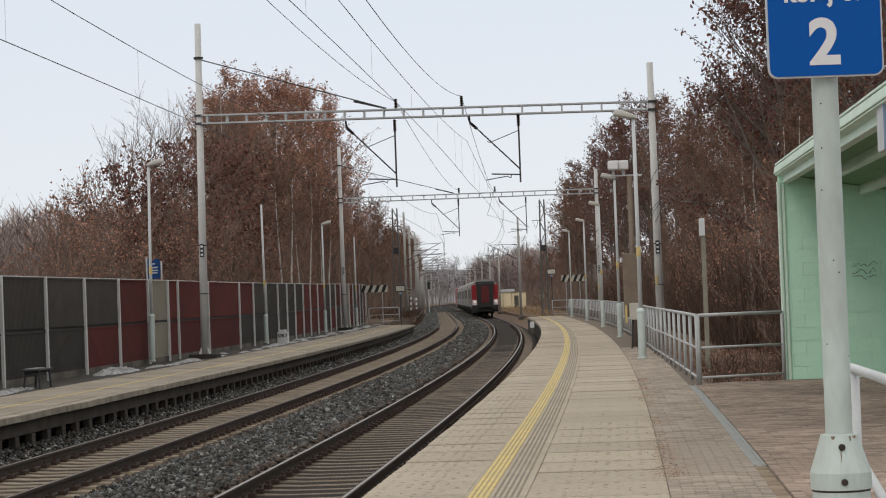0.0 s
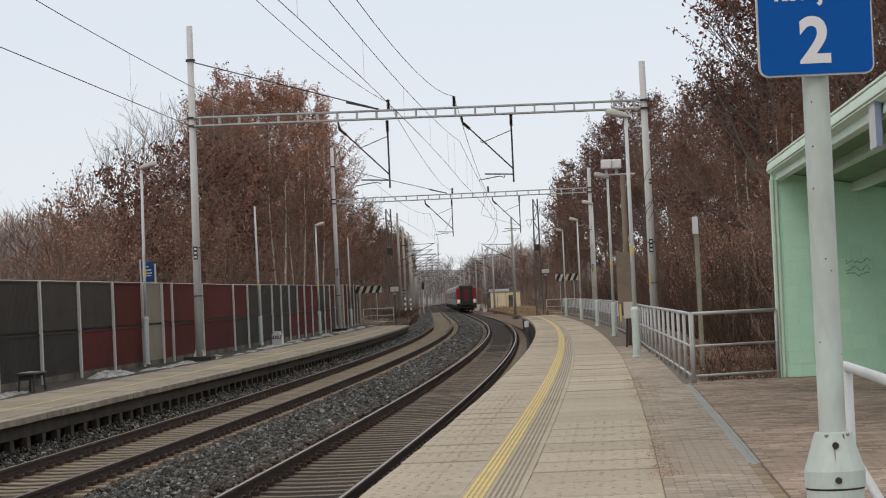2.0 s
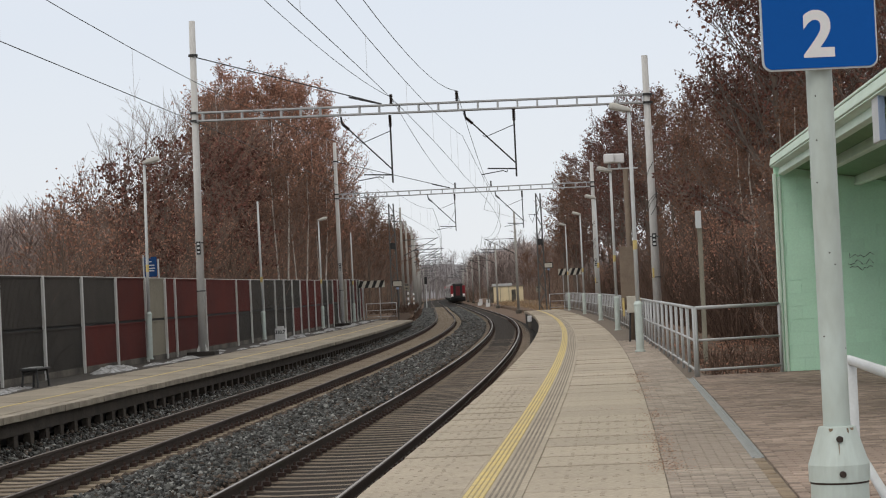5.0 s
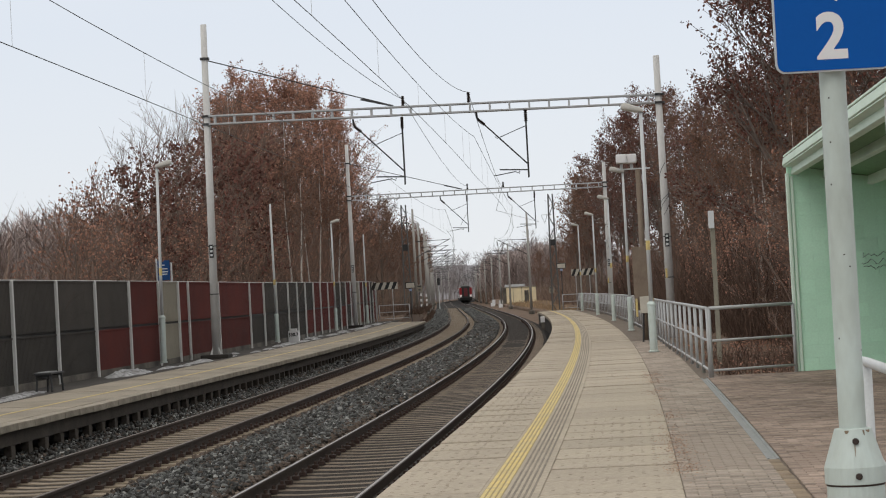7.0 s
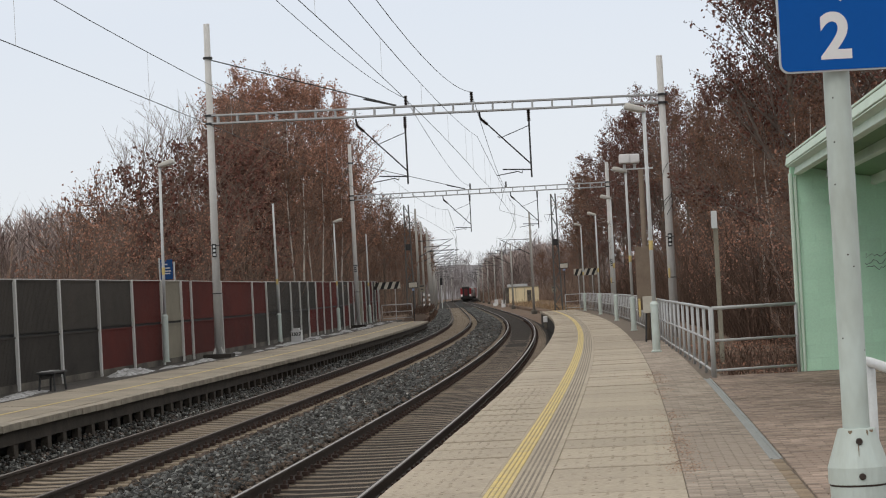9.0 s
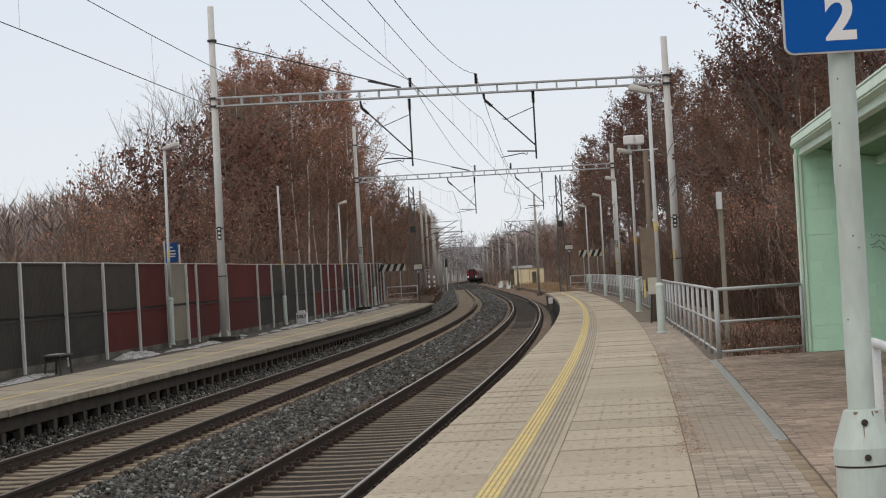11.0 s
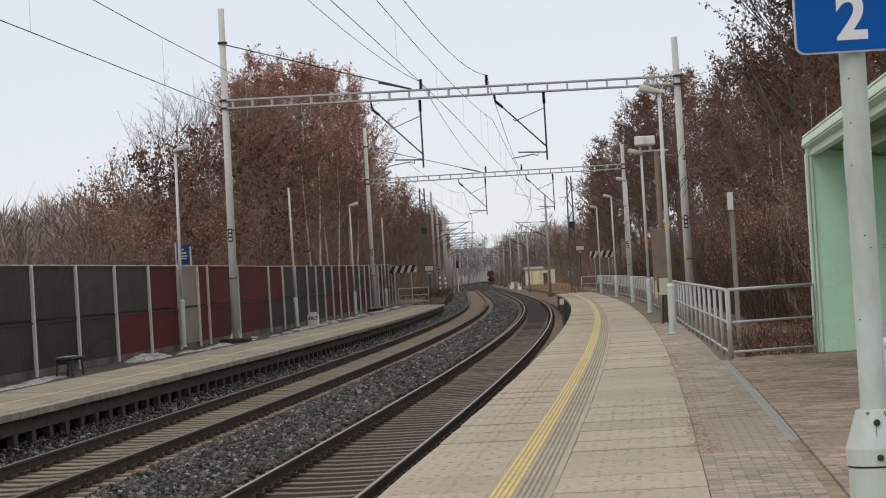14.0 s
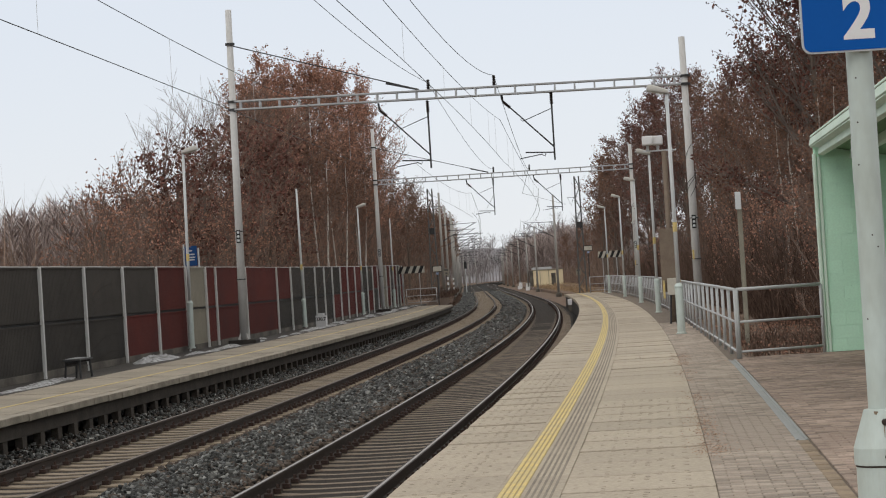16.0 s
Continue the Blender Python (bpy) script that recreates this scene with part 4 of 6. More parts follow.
def hazard_board(s, off, z, width, label, base):
    root = thing("hazard_board", label, "warning sign", trm(s, off, base))
    part("board", Acc().box(0, 0, z - base, width, 0.02, 0.50), DIRTY_WHITE, root)
    n = 4
    for k in range(n):
        a = Acc()
        x0 = -width / 2 + width * k / n
        w = width / n * 0.5
        a.v = [(x0, -0.014, z - base - 0.25), (x0 + w, -0.014, z - base - 0.25), (x0 + w + 0.22, -0.014, z - base + 0.25), (x0 + 0.22, -0.014, z - base + 0.25)]
        a.v += [(x, -0.0105, y) for x, _, y in a.v]
        a.f = [(0, 1, 2, 3), (7, 6, 5, 4), (0, 4, 5, 1), (1, 5, 6, 2), (2, 6, 7, 3), (3, 7, 4, 0)]
        part("stripe", a, BLACK, root, "black slanted stripe")
    for x in (-width * 0.3, width * 0.3):
        part("post", Acc().tube([(x, 0.04, 0), (x, 0.04, z - base + 0.2)], 0.03, 8), GALV, root)


hazard_board(155.5, -9.15, 2.98, 1.95, "black and white striped warning board on posts", 0.3)
hazard_board(166.0, 5.55, 3.28, 1.75, "black and white striped warning board on posts", -0.1)


def small_plate(s, off, z, w, h, label, base=0.0):
    root = thing("line_sign", label, "sign", trm(s, off, base))
    part("plate", Acc().bbox(0, 0, z - base, w, 0.02, h, 0.006), DIRTY_WHITE, root, "yellowed white plate")
    part("border", Acc().box(0, 0.014, z - base, w + 0.10, 0.012, h + 0.10), BLACK, root, "black border")
    part("under_plate", Acc().bbox(0, 0, z - base - h * 0.95, w * 0.3, 0.02, h * 0.4, 0.006), SIGN_PALE, root, "small blue plate")
    part("post", Acc().tube([(0, 0.05, 0), (0, 0.05, z - base)], 0.035, 8), IRON, root)


small_plate(160, -7.42, 2.95, 0.62, 0.36, "white line sign with a black border on a post", -0.2)
small_plate(170, 4.12, 3.88, 0.60, 0.33, "white line sign with a black border on a post", -0.2)


def notice_board():
    root = thing("notice_board", "brown weathered back of a tall notice board on posts", "notice board", trm(60.5, 4.56, TOP))
    part("panel", Acc().bbox(0, 0.05, 1.75, 0.50, 0.05, 1.75, 0.01), RUSTBOX, root)
    part("post", Acc().bbox(0.10, -0.0, 0.45, 0.05, 0.05, 0.9, 0.008), IRON, root)
    part("lower_panel", Acc().bbox(0.06, -0.05, 1.02, 0.34, 0.10, 0.46, 0.012), DIRTY_WHITE, root, "cream switch box")
    for x in (-0.20, 0.24):
        part("yellow_bar", Acc().bbox(x, -0.06, 0.95, 0.06, 0.06, 0.50, 0.012), YELLOW, root, "yellow guard bar")
    part("strut", Acc().tube([(-0.07, 0.0, 0.0), (-0.02, 0.0, 0.85)], 0.03, 6), IRON, root)


notice_board()


def camera_mast():
    root = thing("camera_mast", "brown mast with two white camera housings on top", "camera mast", trm(63.0, 4.66, 0.4))
    part("mast", Acc().lathe([(0.085, 0), (0.075, 5.05)], 12), RUSTBOX, root, smooth=True)
    part("bracket", Acc().bbox(-0.12, 0, 5.06, 0.95, 0.06, 0.04, 0.008), GREY_PAINT, root)
    for x, y in ((-0.46, 0.0), (-0.17, 0.1)):
        h = part("housing", Acc().bbox(x, y, 5.36, 0.30, 0.45, 0.26, 0.04), WHITE, root, "white housing")
        part("foot", Acc().bbox(x, y, 5.15, 0.08, 0.08, 0.20, 0.008), GREY_PAINT, root)


camera_mast()


def speaker_post():
    root = thing("signal_post", "weathered grey post with a small pale plate on top", "post", trm(45.6, 5.74, 0.35))
    part("post", Acc().bbox(0, 0, 1.45, 0.095, 0.095, 2.9, 0.012), WOODPOST, root)
    part("plate", Acc().bbox(-0.02, -0.07, 3.05, 0.12, 0.05, 0.36, 0.01), GREY_PAINT, root, "pale grey plate")


speaker_post()


def shelter():
    """Mint-painted block shelter, open to the track, with a single-pitch roof."""
    root = thing("platform_shelter", "mint green painted block shelter with a sloping roof", "shelter", trm(37.05, 6.62, TOP), kind="")
    deep, long = 3.2, 17.0
    # end wall: courses of blocks under a sloping top
    core = Acc()
    core.v = [(0, 0.02, 0), (deep, 0.02, 0), (deep, 0.02, 3.44 - 0.19 * deep), (0, 0.02, 3.44), (0, 0.2, 0), (deep, 0.2, 0), (deep, 0.2, 3.44 - 0.19 * deep), (0, 0.2, 3.44)]
    core.f = [(0, 1, 2, 3), (7, 6, 5, 4), (0, 4, 5, 1), (1, 5, 6, 2), (2, 6, 7, 3), (3, 7, 4, 0)]
    end = part("end_wall", core, MINT, root, "mint painted block wall")
    rng = random.Random(5)
    ch, bl = 0.2165, 0.43
    for r in range(17):
        x = -0.0 + (0.14 if r % 2 else 0.355)
        edges = [0.012]
        while x < deep:
            edges.append(x)
            x += bl
        edges.append(deep)
        for x0, x1 in zip(edges, edges[1:]):
            z0, z1 = r * ch, (r + 1) * ch
            roof = lambda x: 3.45 - 0.19 * x
            if z0 > roof(x1) - 0.02:
                continue
            a = Acc()
            t0, t1 = min(z1 - 0.002, roof(x0)), min(z1 - 0.002, roof(x1))
            y0, y1 = 0.006 - rng.uniform(0, 0.003), 0.03
            a.v = [(x0 + 0.002, y0, z0 + 0.002), (x1 - 0.002, y0, z0 + 0.002), (x1 - 0.002, y0, t1), (x0 + 0.002, y0, t0), (x0 + 0.002, y1, z0 + 0.002), (x1 - 0.002, y1, z0 + 0.002), (x1 - 0.002, y1, t1), (x0 + 0.002, y1, t0)]
            a.f = [(0, 1, 2, 3), (7, 6, 5, 4), (0, 4, 5, 1), (1, 5, 6, 2), (2, 6, 7, 3), (3, 7, 4, 0)]
            part("block", a, MINT, end)
    part("corner_post", Acc().bbox(0.0, 0.07, 1.66, 0.05, 0.22, 3.32, 0.012), MINT_LIGHT, root, "pale mint corner post")
    part("corner_trim", Acc().bbox(0.065, -0.012, 1.63, 0.05, 0.03, 3.26, 0.006), MINT_LIGHT, root)
    part("back_wall", Acc().box(deep - 0.09, -long / 2 + 0.1, 1.4, 0.18, long, 2.8), MINT, root, "mint painted back wall")
    # roof of falling height away from the track
    tilt = Matrix.Translation((0.10, -0.42, 3.40)) @ Matrix.Rotation(radians(10.8), 4, "Y")
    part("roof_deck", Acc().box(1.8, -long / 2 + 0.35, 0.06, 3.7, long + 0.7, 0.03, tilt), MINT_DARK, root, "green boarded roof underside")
    part("roofing", Acc().box(1.8, -long / 2 + 0.35, 0.125, 3.75, long + 0.75, 0.08, tilt), ROOFING, root)
    for k in range(4):
        part("purlin", Acc().bbox(0.55 + 0.75 * k, -long / 2 + 0.3, -0.03, 0.09, long + 0.5, 0.15, 0.008, tilt), MINT_LIGHT, root, "pale green purlin")
    part("eaves_beam", Acc().bbox(0.03, -long / 2 + 0.3, -0.05, 0.10, long + 0.5, 0.12, 0.01, tilt), MINT_LIGHT, root, "pale mint eaves beam")
    part("fascia", Acc().bbox(-0.14, -long / 2 + 0.38, 0.10, 0.045, long + 0.75, 0.13, 0.01, tilt), MINT_LIGHT, root, "pale mint fascia board")
    part("soffit", Acc().box(-0.04, -long / 2 + 0.36, 0.02, 0.20, long + 0.7, 0.02, tilt), MINT_LIGHT, root)
    part("verge_board", Acc().bbox(1.75, 0.74, 0.10, 3.75, 0.04, 0.17, 0.01, tilt), MINT_LIGHT, root, "pale mint verge board")
    for k in range(7):
        part("drip_edge", Acc().bbox(-0.165, 0.6 - 2.5 * k - 1.2, 0.19, 0.02, 2.47, 0.03, 0.005, tilt), MINT_LIGHT, root)
    return root


SHELTER = shelter()


def hanging_sign(y, x, z, label, tint):
    root = thing("hanging_sign", label, "sign", SHELTER.matrix_basis @ pose(x, y, z))
    part("board", Acc().bbox(0, 0, 0, 0.045, 0.62, 0.62, 0.01), GREY_PAINT, root, "pale grey board")
    part("edge_plate", Acc().bbox(0, -0.318, 0, 0.07, 0.02, 0.62, 0.006), tint, root, "end plate")
    for dy in (-0.2, 0.2):
        part("hanger", Acc().tube([(0, dy, 0.3), (0, dy, 0.42)], 0.01, 6), IRON, root)


hanging_sign(-6.3, 0.05, 2.88, "hanging information board under the shelter roof", GREY_PAINT)
hanging_sign(-13.5, 0.02, 3.27, "hanging blue and grey board under the shelter roof", SIGN_PALE)


def graffiti():
    rng = random.Random(2)
    root = thing("scrawl", "thin dark scrawled marks on the green wall", "graffiti", SHELTER.matrix_basis @ pose(1.35, -0.011, 1.78))
    for k in range(3):
        a = Acc()
        pts = []
        for j in range(9):
            pts.append((0.05 * j - 0.2 + rng.uniform(-0.03, 0.03), 0, 0.10 - 0.11 * k + rng.uniform(-0.045, 0.045)))
        a.tube(pts, 0.0045, 4)
        part("stroke", a, IRON, root)


graffiti()


# ---- overhead line ----
def mast(parent, m, top, r0=0.140, r1=0.100, name="mast"):
    return part(name, Acc().lathe([(r0, 0), (r1, top)], 16), CONCRETE, parent, "pale spun concrete mast", m, True)


def insulator(parent, p, q, r=0.065):
    p, q = Vector(p), Vector(q)
    a = Acc()
    n = 6
    pts, rad = [], []
    for k in range(2 * n + 1):
        pts.append(p.lerp(q, k / (2 * n)))
        rad.append(r if k % 2 else r * 0.5)
    a.tube(pts, rad, 8)
    part("insulator", a, INSUL, parent, "brown ribbed insulator")


def cantilever(parent, x, side):
    """Drop post, sloping strut and steady arm under a portal beam; side: to which the arm reaches."""
    insulator(parent, (x, 0, 7.93), (x, 0, 7.55))
    part("drop_post", Acc().tube([(x, 0, 7.55), (x, 0, 5.75)], 0.032, 6), IRON, parent)
    hi = x + side * 1.55
    insulator(parent, (hi, 0, 7.72), (hi - side * 0.22, 0, 7.52))
    part("hanger", Acc().tube([(hi, 0, 7.72), (hi + side * 0.03, 0, 7.95)], 0.035, 6), IRON, parent)
    part("strut", Acc().tube([(hi - side * 0.2, 0, 7.54), (x, 0, 6.18)], 0.026, 6), IRON, parent)
    part("tie", Acc().tube([(x, 0, 7.42), (x + side * 0.95, 0, 7.06), (x + side * 1.02, 0, 7.12)], 0.014, 5), IRON, parent)
    part("register_tube", Acc().tube([(x, 0, 6.0), (x + side * 0.92, 0, 6.05)], 0.022, 6), IRON, parent)
    part("steady_arm", Acc().tube([(x + side * 0.28, 0, 5.98), (x + side * 0.30, 0, 5.90), (x + side * 0.42, 0, 5.96), (x + side * 1.12, 0, 5.86)], 0.016, 5), IRON, parent)


def portal(s, left, right, lean_left=0.0, lean_right=0.0, tip=0.0):
    root = thing("catenary_portal", "steel ladder beam between two concrete masts over the tracks", "catenary portal", trm(s, 0, 0), "catenary portals")
    mast(root, Matrix.Translation((left, 0, 0.45)) @ Matrix.Rotation(radians(lean_left), 4, "Y"), 10.85)
    mast(root, Matrix.Translation((right, 0, 0.35)) @ Matrix.Rotation(radians(lean_right), 4, "Y"), 9.06)
    shift = lambda z: math.tan(radians(lean_left)) * (z - 0.45)
    part("footing", Acc().bbox(left, 0, 0.50, 0.9, 0.9, 0.24, 0.03), GRAVEL, root, "dark concrete footing")
    for turn in (45, 135, 225, 315):
        fin = Acc()
        fin.v = [(0.10, y, z) for y in (-0.012, 0.012) for z in (0.60, 0.92)] + [(0.235, y, 0.60) for y in (-0.012, 0.012)] + [(0.235, y, 0.65) for y in (-0.012, 0.012)]
        fin.f = [(0, 4, 6, 1), (3, 7, 5, 2), (1, 6, 7, 3), (4, 5, 7, 6), (0, 1, 3, 2), (0, 2, 5, 4)]
        part("gusset", fin, CONCRETE, root, "pale welded gusset", Matrix.Translation((left, 0, 0)) @ Matrix.Rotation(radians(turn), 4, "Z"))
    z0, z1 = 7.98, 8.24
    mid = Vector(((left + right) / 2, 0, 8.1))
    level = Matrix.Translation(mid) @ Matrix.Rotation(radians(tip), 4, "Y") @ Matrix.Translation(-mid)
    for z, h in ((z0, 0.055), (z1, 0.055)):
        part("chord", Acc().bbox((left + right) / 2, 0, z, right - left - 0.3, 0.28, h, 0.01), GALV, root, "grey beam chord", level)
    n = 22
    for k in range(n + 1):
        x = left + 0.35 + (right - left - 0.7) * k / n
        part("batten", Acc().box(x, 0, (z0 + z1) / 2, 0.055, 0.26, z1 - z0), GALV, root, m=level)
    for x in (left + shift(8.1), right):
        for z in (z0, z1):
            part("clamp", Acc().lathe([(0.16, z - 0.035), (0.16, z + 0.035)], 14, level @ Matrix.Translation((x, 0, 0))), IRON, root, "dark clamp ring")
    part("collar", Acc().lathe([(0.155, 10.15), (0.155, 10.22)], 14, Matrix.Translation((left + shift(10.2), 0, 0))), IRON, root, "dark clamp ring")
    part("stay_wire", Acc().tube([(left + 0.1, 0, 10.15), (-3.0, 0, 8.35)], 0.02, 5), IRON, root)
    part("stay_tube", Acc().tube([(-3.9, 0, 8.57), (-2.85, 0, 8.3)], 0.03, 6), IRON, root)
    for x in (-2.54, -0.42):
        insulator(root, (x, 0, 8.27), (x, 0, 8.6))
    cantilever(root, -2.6, -1)
    cantilever(root, 1.38, -1)
    for x, z in ((left + shift(2.5), 2.55), (left + shift(4.1), 4.1), (right, 2.3), (right, 3.6)):
        part("band", Acc().lathe([(0.157, z), (0.157, z + 0.03)], 14, Matrix.Translation((x, 0, 0))), IRON, root)
    part("plate", Acc().box(right - 0.02, -0.19, 3.5, 0.13, 0.02, 0.42), BLACK, root, "dark plate with pale bars")
    part("plate", Acc().box(left + shift(3.95), -0.19, 3.95, 0.13, 0.02, 0.42), BLACK, root, "dark plate with pale bars")
    for x, z in ((right - 0.02, 3.5), (left + shift(3.95), 3.95)):
        for dz in (-0.13, 0.0, 0.13):
            part("bar", Acc().box(x, -0.203, z + dz, 0.08, 0.004, 0.07), GREY_PAINT, root)
    part("plate", Acc().bbox(right - 0.1, -0.2, 2.45, 0.06, 0.02, 0.30, 0.005), YELLOW, root, "yellow warning plate")
    vine = Acc()
    for k in range(3):
        vine.tube([(right + 0.15 * math.cos(0.9 * j + 2.1 * k), 0.15 * math.sin(0.9 * j + 2.1 * k) - 0.02, 4.3 + (0.11 + 0.05 * k) * j) for j in range(9)], 0.009, 4)
    part("cable", vine, IRON, root, "dark cable wound about the mast")


portal(70.0, -9.0, 5.68, 0.66, -0.25, 0.6)
portal(128.6, -9.55, 5.55)


def single_mast(s, side, label, tall=8.6, reach=3.2, lattice=False, off=None):
    """A mast beside the track with one cantilever over it."""
    off = off if off is not None else (3.1 if side < 0 else -GAP - 3.1)
    root = thing("catenary_mast", label, "catenary mast", trm(s, off, far_bank(s) - 0.05 if off < -6 else -0.25), "catenary masts")
    up = -0.25 - far_bank(s) if off < -6 else 0.0
    tall += up + 1.1 if off < -6 else 0.0
    if lattice:
        for x in (-0.33, 0.33):
            for y in (-0.33, 0.33):
                part("leg", Acc().tube([(x, y, 0), (x * 0.6, y * 0.6, tall)], 0.055, 4), LATTICE_GREY, root)
        n = 11
        a = Acc()
        for k in range(n):
            z0, z1 = tall * k / n, tall * (k + 1) / n
            f0, f1 = 0.33 * (1 - 0.4 * k / n), 0.33 * (1 - 0.4 * (k + 1) / n)
            for y in (-1, 1):
                sg = 1 if k % 2 else -1
                a.tube([(-f0 * sg, f0 * y, z0), (f1 * sg, f1 * y, z1)], 0.032, 4)
                a.tube([(f0 * y, -f0 * sg, z0), (f1 * y, f1 * sg, z1)], 0.022, 4)
        part("bracing", a, LATTICE_GREY, root, "zigzag lattice bracing")
        part("head_bracket", Acc().tube([(0, 0, tall * 0.83), (side * 0.9, 0, tall * 0.83), (side * 0.6, 0, tall * 0.76), (side * 0.35, 0, tall * 0.83)], 0.03, 5), IRON, root)
        part("tension_weight", Acc().bbox(0, -0.25, tall * 0.6, 0.42, 0.2, 0.55, 0.03), IRON, root, "dark tensioning gear")
    else:
        part("pole", Acc().lathe([(0.135, 0), (0.09, tall)], 12), OLD_CONCRETE, root, smooth=True)
        part("footing", Acc().lathe([(0.30, 0), (0.30, 0.35), (0.18, 0.4)], 10), PLINTH, root)
    if reach:
        x = side
        insulator(root, (0.15 * x, 0, 7.35 + up), (0.55 * x, 0, 7.35 + up))
        part("top_tube", Acc().tube([(0.55 * x, 0, 7.35 + up), (reach * x * 0.95, 0, 7.40 + up)], 0.026, 5), IRON, root)
        insulator(root, (0.15 * x, 0, 5.9 + up), (0.5 * x, 0, 6.1 + up))
        part("strut", Acc().tube([(0.5 * x, 0, 6.1 + up), (reach * x, 0, 7.45 + up)], 0.03, 5), IRON, root)
        part("register_tube", Acc().tube([(0.9 * x, 0, 6.35 + up), ((reach + 0.5) * x, 0, 6.42 + up)], 0.024, 5), IRON, root)
        part("steady_arm", Acc().tube([((reach + 0.4) * x, 0, 6.42 + up), (reach * x - 0.4 * x, 0, 6.12 + up)], 0.017, 5), IRON, root)
    return root


single_mast(213, -1, "grey concrete mast with a cantilever over the track", 10.0, 3.0, off=3.12)
single_mast(196, -1, "dark lattice steel mast with tensioning gear", 10.9, 0, True, 4.7)
single_mast(190, 1, "dark lattice steel mast with tensioning gear", 9.3, 0, True, -GAP - 4.3)
single_mast(197, 1, "grey concrete mast with a cantilever over the track", 9.2, 3.3, off=-GAP - 3.65)
single_mast(222, 1, "slim concrete mast with a cantilever arm", 8.8, 3.0, off=-GAP - 3.5)
for k, s in enumerate((243, 262, 285, 330, 380, 432, 486, 542, 600, 660, 720)):
    single_mast(s, 1, "slim concrete mast with a cantilever arm", 8.8 - 0.15 * (k % 3), 3.0)
    if s not in (243, 262):
        single_mast(s, -1, "slim concrete mast with a cantilever arm", 8.6 + 0.2 * (k % 2), 3.0, off=3.35)


def wires():
    at = [11.5, 70.0, 128.6, 205.0, 243.0, 285.0, 330.0, 380.0, 432.0, 486.0, 542.0, 600.0]
    zig = [0.2, -0.15]
    for track, mid, words in ((-GAP, 0.35, "left"), (0.0, 0.2, "right")):
        root = thing("overhead_line", "dark contact and messenger wires with thin droppers", "overhead wire", group="overhead lines")
        dro = []
        for i, (s0, s1) in enumerate(zip(at, at[1:])):
            h0, h1 = (6.0, 5.9) if i < 2 else (6.05, 6.05)
            top = 7.15 if i < 3 else 7.35
            a0, a1 = mid - 0.35 + zig[i % 2], mid - 0.35 + zig[(i + 1) % 2]
            n = 14
            cp, mp = [], []
            for k in range(n + 1):
                t = k / n
                s, o = s0 + (s1 - s0) * t, track + a0 + (a1 - a0) * t
                cp.append(tr(s, o, (5.70 if track < 0 else 5.85) if i < 2 else 5.95))
                mp.append(tr(s, o, top - (top - 6.5) * 4 * t * (1 - t)))
                if 0 < k < n and k % 2 == 0 or k in (1, n - 1):
                    dro.append((cp[-1], mp[-1]))
            part("contact_wire", Acc().tube(cp, 0.0075 if i < 2 else 0.010, 4), WIRE, root)
            part("messenger_wire", Acc().tube(mp, 0.0075 if i < 2 else 0.010, 4), WIRE, root)
        for p, q in dro:
            part("dropper", Acc().tube([p, q], 0.0035, 3), GREY_PAINT, root, "thin dropper wire")
    feed = [11.5, 70.0, 128.6]
    for off, swing in ((-2.54, 0.46), (-0.42, 0.28)):
        root = thing("feeder_wire", "dark feeder wire hung from insulator to insulator", "overhead wire", group="feeder wires")
        a = Acc()
        for s0, s1 in zip(feed, feed[1:]):
            pts = []
            for k in range(17):
                t = k / 16
                pts.append(tr(s0 + (s1 - s0) * t, off + (swing * (1 - t) if s0 < 20 else 0.0), (8.50 - 3.2 * t * (1 - t)) if off < -1 else (8.60 - 5.15 * t * (1 - t))))
            a.tube(pts, 0.009, 4)
        a.tube([tr(128.6, off, 8.55), tr(160, off - 0.4, 8.1), tr(196, -3.5 if off < -1 else 3.6, 8.2)], 0.012, 4)
        part("wire", a, WIRE, root)


wires()


# ---- small things by the line ----
def marker_box():
    root = thing("trackside_marker", "small white trackside marker on a dark foot", "marker", trm(132.0, 1.52, -0.3))
    part("block", Acc().bbox(0, 0, 0.62, 0.26, 0.26, 0.36, 0.03), WHITE, root)
    part("foot", Acc().bbox(0, 0, 0.22, 0.2, 0.2, 0.45, 0.02), PLINTH, root)


marker_box()


def striped_post(s, off, tall):
    root = thing("warning_post", "brown and white striped marker post beside the track", "post", trm(s, off, 0.85), "striped posts")
    for k in range(6):
        part("stripe", Acc().lathe([(0.085, tall * k / 6), (0.085, tall * (k + 1) / 6)], 10), (RUSTBOX, WHITE)[k % 2], root)


striped_post(203, -GAP - 3.35, 1.5)
striped_post(221, -GAP - 3.0, 1.4)


def number_plate(s, off, z):
    root = thing("mast_plate", "beige plate with dark bars beside the track", "sign", trm(s, off, 0.85 if off < 0 else -0.25), "mast plates")
    part("plate", Acc().bbox(0, 0, z, 0.45, 0.03, 0.6, 0.01), WALL_BEIGE, root)
    for dz, w in ((0.18, 0.34), (-0.12, 0.2)):
        part("bar", Acc().box(0, -0.02, z + dz, w, 0.006, 0.13), IRON, root)
    part("post", Acc().tube([(0, 0.05, 0), (0, 0.05, z + 0.3)], 0.04, 6), IRON, root)


number_plate(195, -GAP - 3.35, 1.95)
number_plate(214, 5.2, 2.3)


